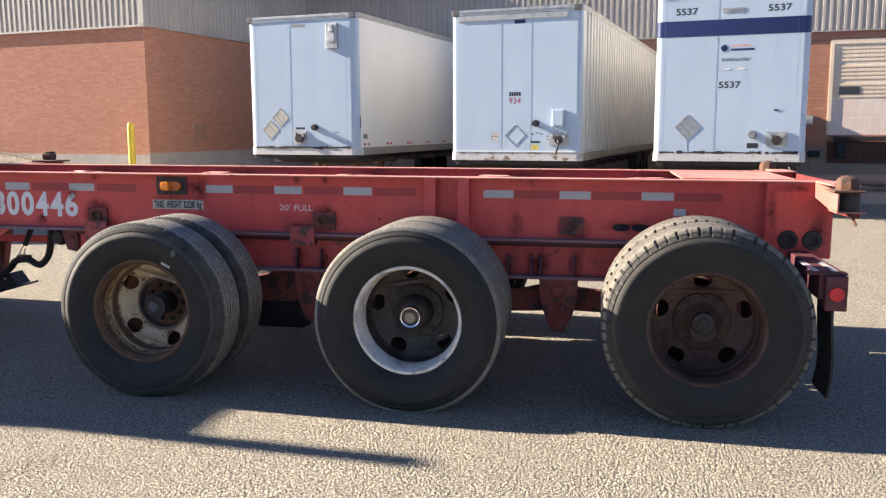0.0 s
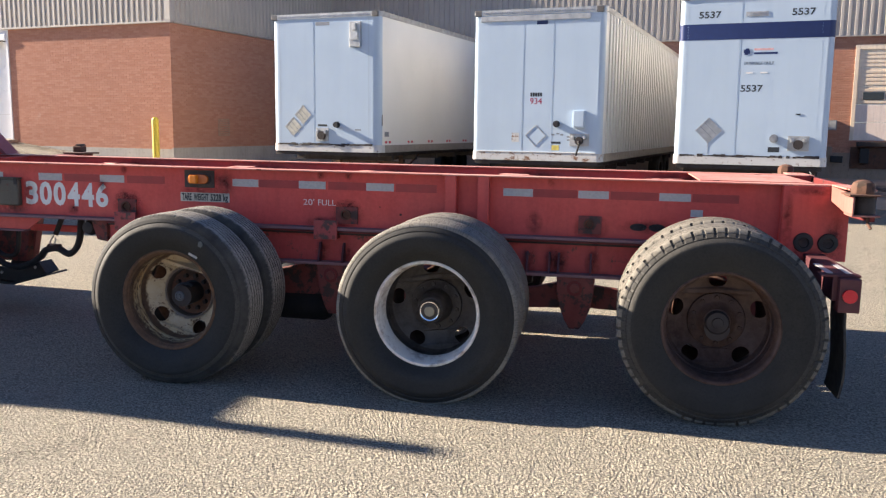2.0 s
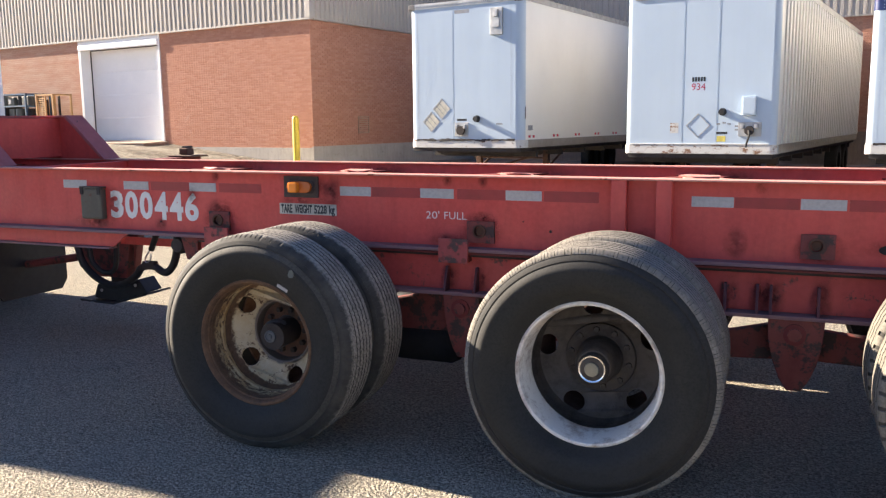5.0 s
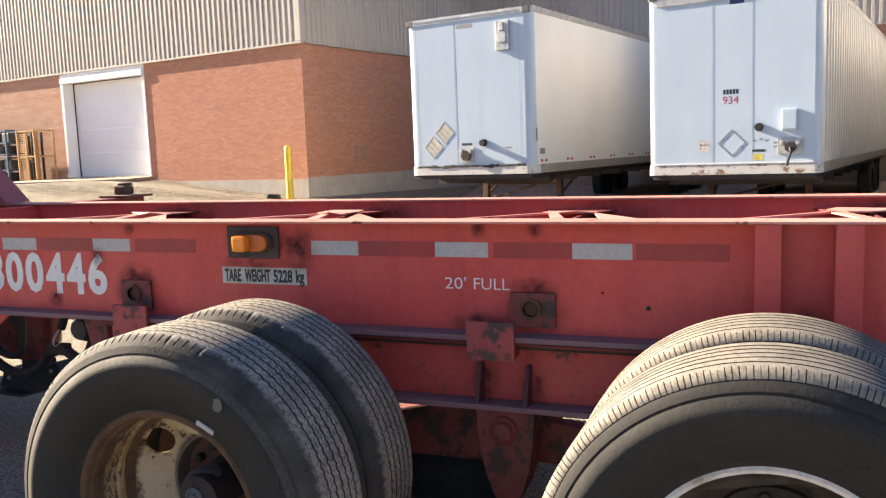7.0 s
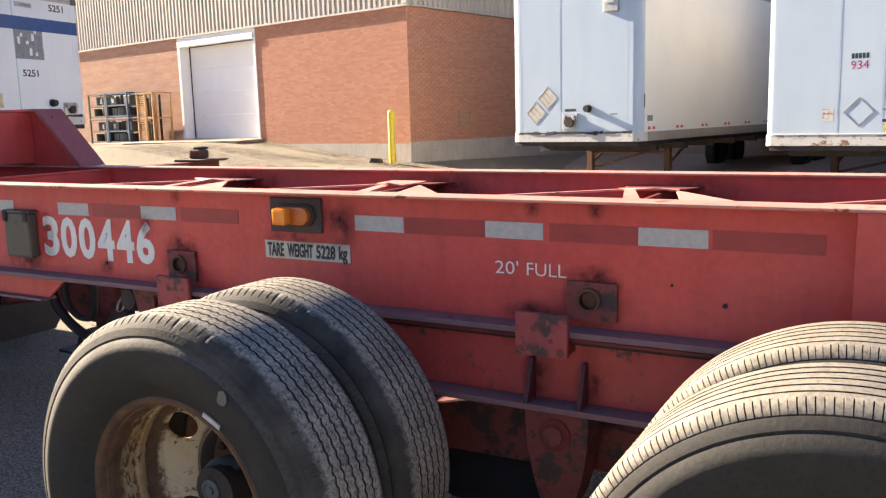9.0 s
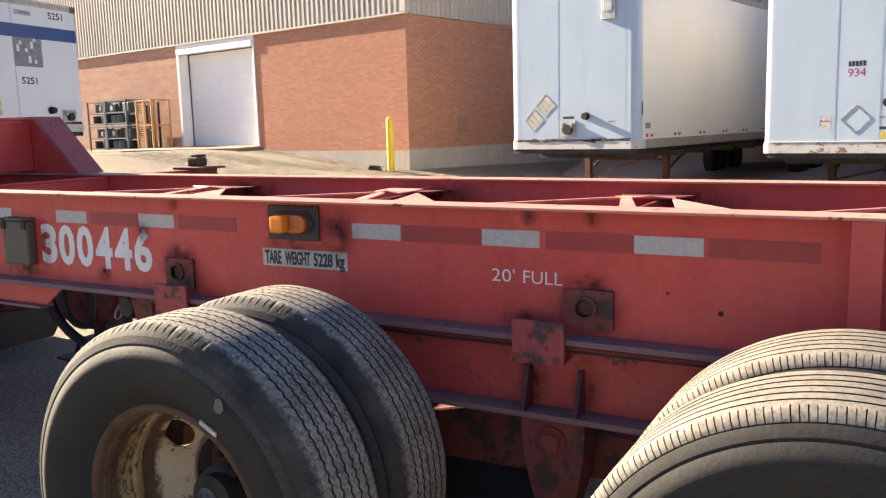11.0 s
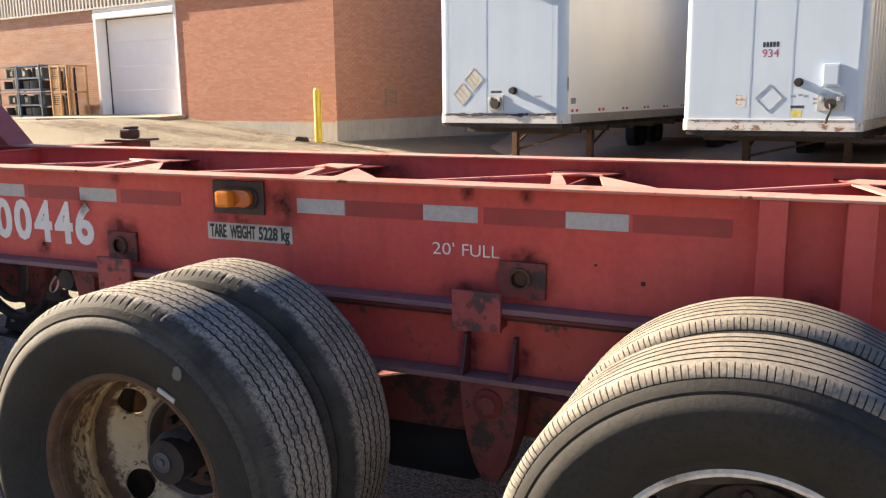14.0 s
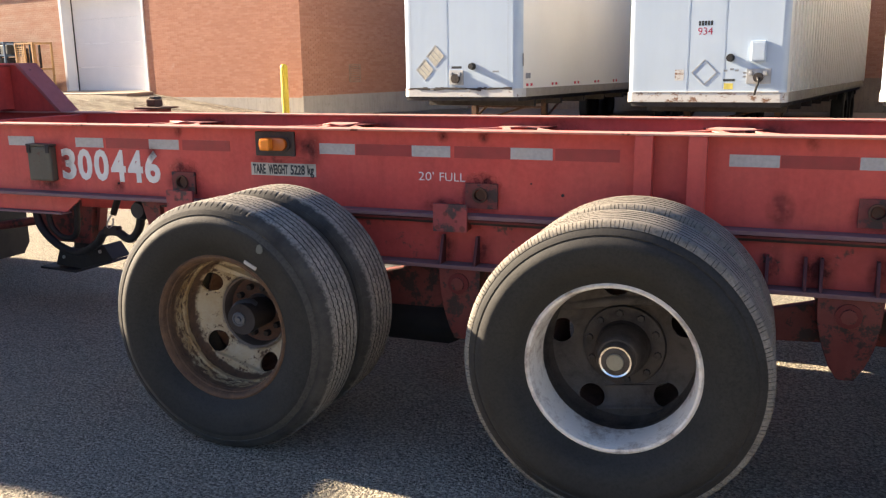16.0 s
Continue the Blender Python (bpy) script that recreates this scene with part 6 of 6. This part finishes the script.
        sub("hub_flange", lathe([(0.070, DI + 0.03), (0.062, 0.125), (0.070, 0.105), (0.072, 0.075), (0.063, 0.046), (0.046, 0.033), (0.0, 0.029)], 40), hub["cap"], rim, "blue-grey hub")
    else:
        sub("hub_flange", lathe([(0.150, DI - 0.0005), (0.146, DI - 0.012), (0.135, DI - 0.015), (0.108, DI - 0.017), (0.098, DI - 0.022), (0.092, hf + 0.45 * (DI - hf)), (0.080, hf + 0.28 * (DI - hf)), (0.076, hf + 0.008), (0.068, hf), (0.0, hf)], 40), hub["mat"], rim)
    if detail:
        proto = None
        for k in range(10):
            a = 2 * math.pi * k / 10
            if proto is None:
                # nuts in the dished recess are coloured dark to stand for its shade
                proto = finish("lug_nut", lathe([(0.0, -0.010), (0.012, -0.010), (0.014, -0.005), (0.014, 0.02), (0.0, 0.02)], 6), GRIME if dished else hub["mat"])
                ob = proto
            else:
                ob = new("lug_nut", proto.data)
            ob.parent = rim
            nr, ny = (0.104, DI + 0.015) if dished else (0.124, DI - 0.016)
            ob.location = (nr * math.sin(a), ny, nr * math.cos(a))
    low = 0.029 if dished else hf + 0.001
    cap = sub("hub_cap", lathe([(0.030, low), (0.030, low - 0.006), (0.022, low - 0.009), (0.020, low - 0.006), (0.012, low - 0.005), (0.010, low - 0.010), (0.0, low - 0.011)] if dished else [(0.062, low), (0.062, low - 0.025), (0.055, low - 0.035), (0.030, low - 0.037), (0.028, low - 0.045), (0.0, low - 0.046)], 32), hub["cap"], rim, hub.get("caplabel", ""))
    if "ring" in hub:
        sub("cap_ring", lathe([(0.049, low - 0.037), (0.055, low - 0.039), (0.055, low - 0.028), (0.049, low - 0.028)], 40, closed=True), CHROME, rim, "bright cap ring")
        sub("cap_window", lathe([(0.0, low - 0.0495), (0.028, low - 0.0485), (0.03, low - 0.041)], 28), OIL_GLASS, rim, "clouded tan oil window")
    return rim


OUT = 1.972
wheel(-1.533, OUT, 0.497, 0.507, "zigzag", W_RUSTY, W_CREAM, {"dy": 0.112, "lip": 0.016, "cone": 0.6, "mat": W_DARK, "cap": HUB_GREY, "dish": 1, "turn": 16, "barrel": W_RUSTY, "label": "rusty cream-painted dished dual wheel", "tyre": "dusty black tyre with worn zigzag tread"})
wheel(0.002, OUT, 0.497, 0.512, "ribbed", W_WHITE, W_DARK, {"dy": 0.171, "lip": 0.03, "face": 0.034, "mat": W_DARK, "cap": W_DARK, "ring": 1, "rb": 0.272, "turn": -7.5, "label": "dual wheel with a white-painted rim and dark centre", "tyre": "dusty black tyre with fine ribbed tread"})
wheel(1.542, OUT, 0.515, 0.519, "lugged", W_BROWN, W_BROWN, {"dy": 0.08, "lip": 0.0, "face": 0.05, "mat": W_BROWN, "cap": GRIME, "turn": -1, "label": "brown rusted dual wheel", "tyre": "dusty black tyre with lugged tread"})
for x in (-1.525, 0.0, 1.54):
    wheel(x, 2 * 3.13 - OUT, 0.50, 0.498, "ribbed", W_BROWN, W_BROWN, {"mat": W_BROWN, "cap": GRIME, "label": "dual wheel of the far side", "tyre": "dusty black tyre"}, True, False)
    part("axle", rod((x, 2.0, 0.5), (x, 4.26, 0.5), 0.065, 16), GRIME, bogie, smooth=40)
    for y in (2.52, 3.74):
        part("brake_drum", moved(lathe([(0.0, -0.1), (0.2, -0.1), (0.205, 0.155), (0.0, 0.155)] if y < 3 else [(0.0, -0.155), (0.205, -0.155), (0.2, 0.1), (0.0, 0.1)], 28), Matrix.Translation((x, y - 0.12 if y < 3 else y + 0.12, 0.5))), RUST, bogie, smooth=40)
# labels on the first tyre
part("tyre_patch", moved(prism([(-0.022, -0.012), (-0.012, -0.024), (0.008, -0.026), (0.02, -0.012), (0.018, 0.012), (0.004, 0.026), (-0.014, 0.02)], "y", -0.0015, 0.002), Matrix.Translation((-1.302, OUT - 0.1487, 0.845)) @ pose(0, 0, 0, -4) @ Matrix.Scale(0.7, 4)), LOAD, bogie)
part("tyre_tag", moved(box(-0.028, 0.028, -0.002, 0.002, -0.007, 0.007, 0), Matrix.Translation((-1.361, OUT - 0.1275, 0.774)) @ pose(0, 0, 0, 12, 27)), TAPE, bogie)

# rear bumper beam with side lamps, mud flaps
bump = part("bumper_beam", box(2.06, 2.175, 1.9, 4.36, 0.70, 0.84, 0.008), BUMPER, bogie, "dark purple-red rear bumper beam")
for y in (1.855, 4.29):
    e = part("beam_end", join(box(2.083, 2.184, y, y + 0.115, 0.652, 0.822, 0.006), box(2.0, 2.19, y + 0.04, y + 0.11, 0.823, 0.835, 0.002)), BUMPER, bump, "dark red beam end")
    part("side_lamp", disc(0.034, y - 0.014 if y < 3 else y + 0.115, y if y < 3 else y + 0.129, 2.132, 0.737, 20), RED_LENS, e, "round red side lamp", smooth=40)
    for dx in (2.03, 2.12):
        part("tape_band", box(dx, dx + 0.03, y + 0.05, y + 0.35, 0.8395 if dx < 2.05 else 0.8405, 0.8425, 0), TAPE, e)
part("bumper_arm", box(1.75, 2.06, NEAR - 0.04, NEAR + 0.04, 0.72, 0.82, 0.006), GRIME, bogie)
part("bumper_arm", box(1.75, 2.06, FAR - 0.04, FAR + 0.04, 0.72, 0.82, 0.006), GRIME, bogie)
part("brake_chamber", moved(lathe([(0, -0.12), (0.07, -0.11), (0.095, -0.04), (0.095, 0.04), (0.07, 0.11), (0, 0.12)], 24), pose(1.98, 2.9, 0.80, 0, 0, 90)), BLACK, bogie, smooth=40)
for y in (1.88, 3.74):
    fl = bmesh.new()
    cols = [[fl.verts.new((2.15 + 0.03 * math.sin(k * 0.45) * (k / 7) + dx, y + w * 0.27, 0.655 - k * 0.064)) for k in range(8)] for dx in (-0.03, -0.018) for w in (0, 0.33, 0.66, 1)]
    for s in (0, 4):
        for i in range(3):
            for k in range(7):
                fl.faces.new((cols[s + i][k], cols[s + i + 1][k], cols[s + i + 1][k + 1], cols[s + i][k + 1]))
    for a, b in ((cols[0], cols[4]), (cols[3], cols[7])):
        for k in range(7):
            fl.faces.new((a[k], a[k + 1], b[k + 1], b[k]))
    part("mud_flap", fl, BLACK, bogie, "black rubber mud flap", smooth=60)

for ob in (chassis, bogie):
    ob.matrix_basis = SAG @ ob.matrix_basis

# ---- the tractor unit in front of the chassis ----
truck = thing("truck_tractor", (-8, 3.13, 0), "dark highway truck tractor coupled to the chassis", "truck")
TRUCK = plain("dark blue truck paint", (0.02, 0.04, 0.10), 0.3)
part("cab", prism([(-11.4, 0.9), (-8.67, 0.9), (-8.67, 3.3), (-10.8, 3.3), (-11.4, 2.2)], "y", 1.93, 4.33, 0.03), TRUCK, truck)
part("hood", prism([(-13.1, 0.8), (-11.4, 0.8), (-11.4, 2.1), (-12.9, 1.8)], "y", 2.2, 4.06, 0.08), TRUCK, truck)
part("windshield", prism([(-11.43, 2.2), (-11.39, 2.2), (-10.86, 3.2), (-10.90, 3.2)], "y", 2.1, 4.16), GLASS_DARK, truck)
for y in (2.7, 3.5):
    part("frame_rail", box(-13.2, -4.75, y, y + 0.08, 0.62, 0.86, 0.004), GRIME, truck)
part("coupling_plate", box(-6.9, -5.9, 2.7, 3.56, 0.96, 1.06, 0.02), GRIME, truck)
part("exhaust_stack", rod((-8.60, 1.93, 0.9), (-8.60, 1.93, 3.75), 0.065, 16), CHROME, truck, "upright exhaust stack", smooth=40)
for x in (-5.75, -7.05, -12.4):
    for y in (1.90, 2.23, 3.75, 4.08) if x > -10 else (1.95, 4.03):
        t = part("tyre", moved(tyre_mesh("ribbed", 0.5, 64), pose(x, y + 0.14, 0.5)), [TYRE_SIDE, TYRE_TREAD, TYRE_SHOULDER], truck, smooth=30)
        part("rim", lathe([(0.29, -0.11), (0.25, -0.03), (0.2, 0.04), (0.06, 0.0), (0.0, -0.03)], 32), STEEL, t).matrix_basis = pose(x, y + 0.14, 0.5)
for y in (2.26, 3.30):
    part("mud_flap", prism([(y, 0.24), (y + 0.06, 0.16), (y + 0.64, 0.16), (y + 0.7, 0.24), (y + 0.7, 0.78), (y, 0.78)], "x", -4.84, -4.825), BLACK, truck, "black rubber mud flap with rounded corners")
    part("flap_hanger", rod((-4.83, y - 0.02 if y < 3 else y + 0.7, 0.8), (-4.83, 2.72 if y < 3 else 3.54, 0.8), 0.018), GRIME, truck)

# ---- bricks ----
brick_wall(wall_front, B, -18.0, 0.0, BASE_TOP, BRICK_TOP, [DOOR], lambda x, z: x > -3.2 and z > BASE_TOP + 0.6)
brick_wall(wall_side, SIDE, 0.0, 7.2, BASE_TOP + 0.04, BRICK_TOP, [], lambda x, z: x < 2.6 and z > BASE_TOP + 0.6)
brick_wall(wall_back, BACK, 13.0, 23.0, 1.1, BRICK_TOP, [DOCK], lambda x, z: 16.9 < x < 18.0)
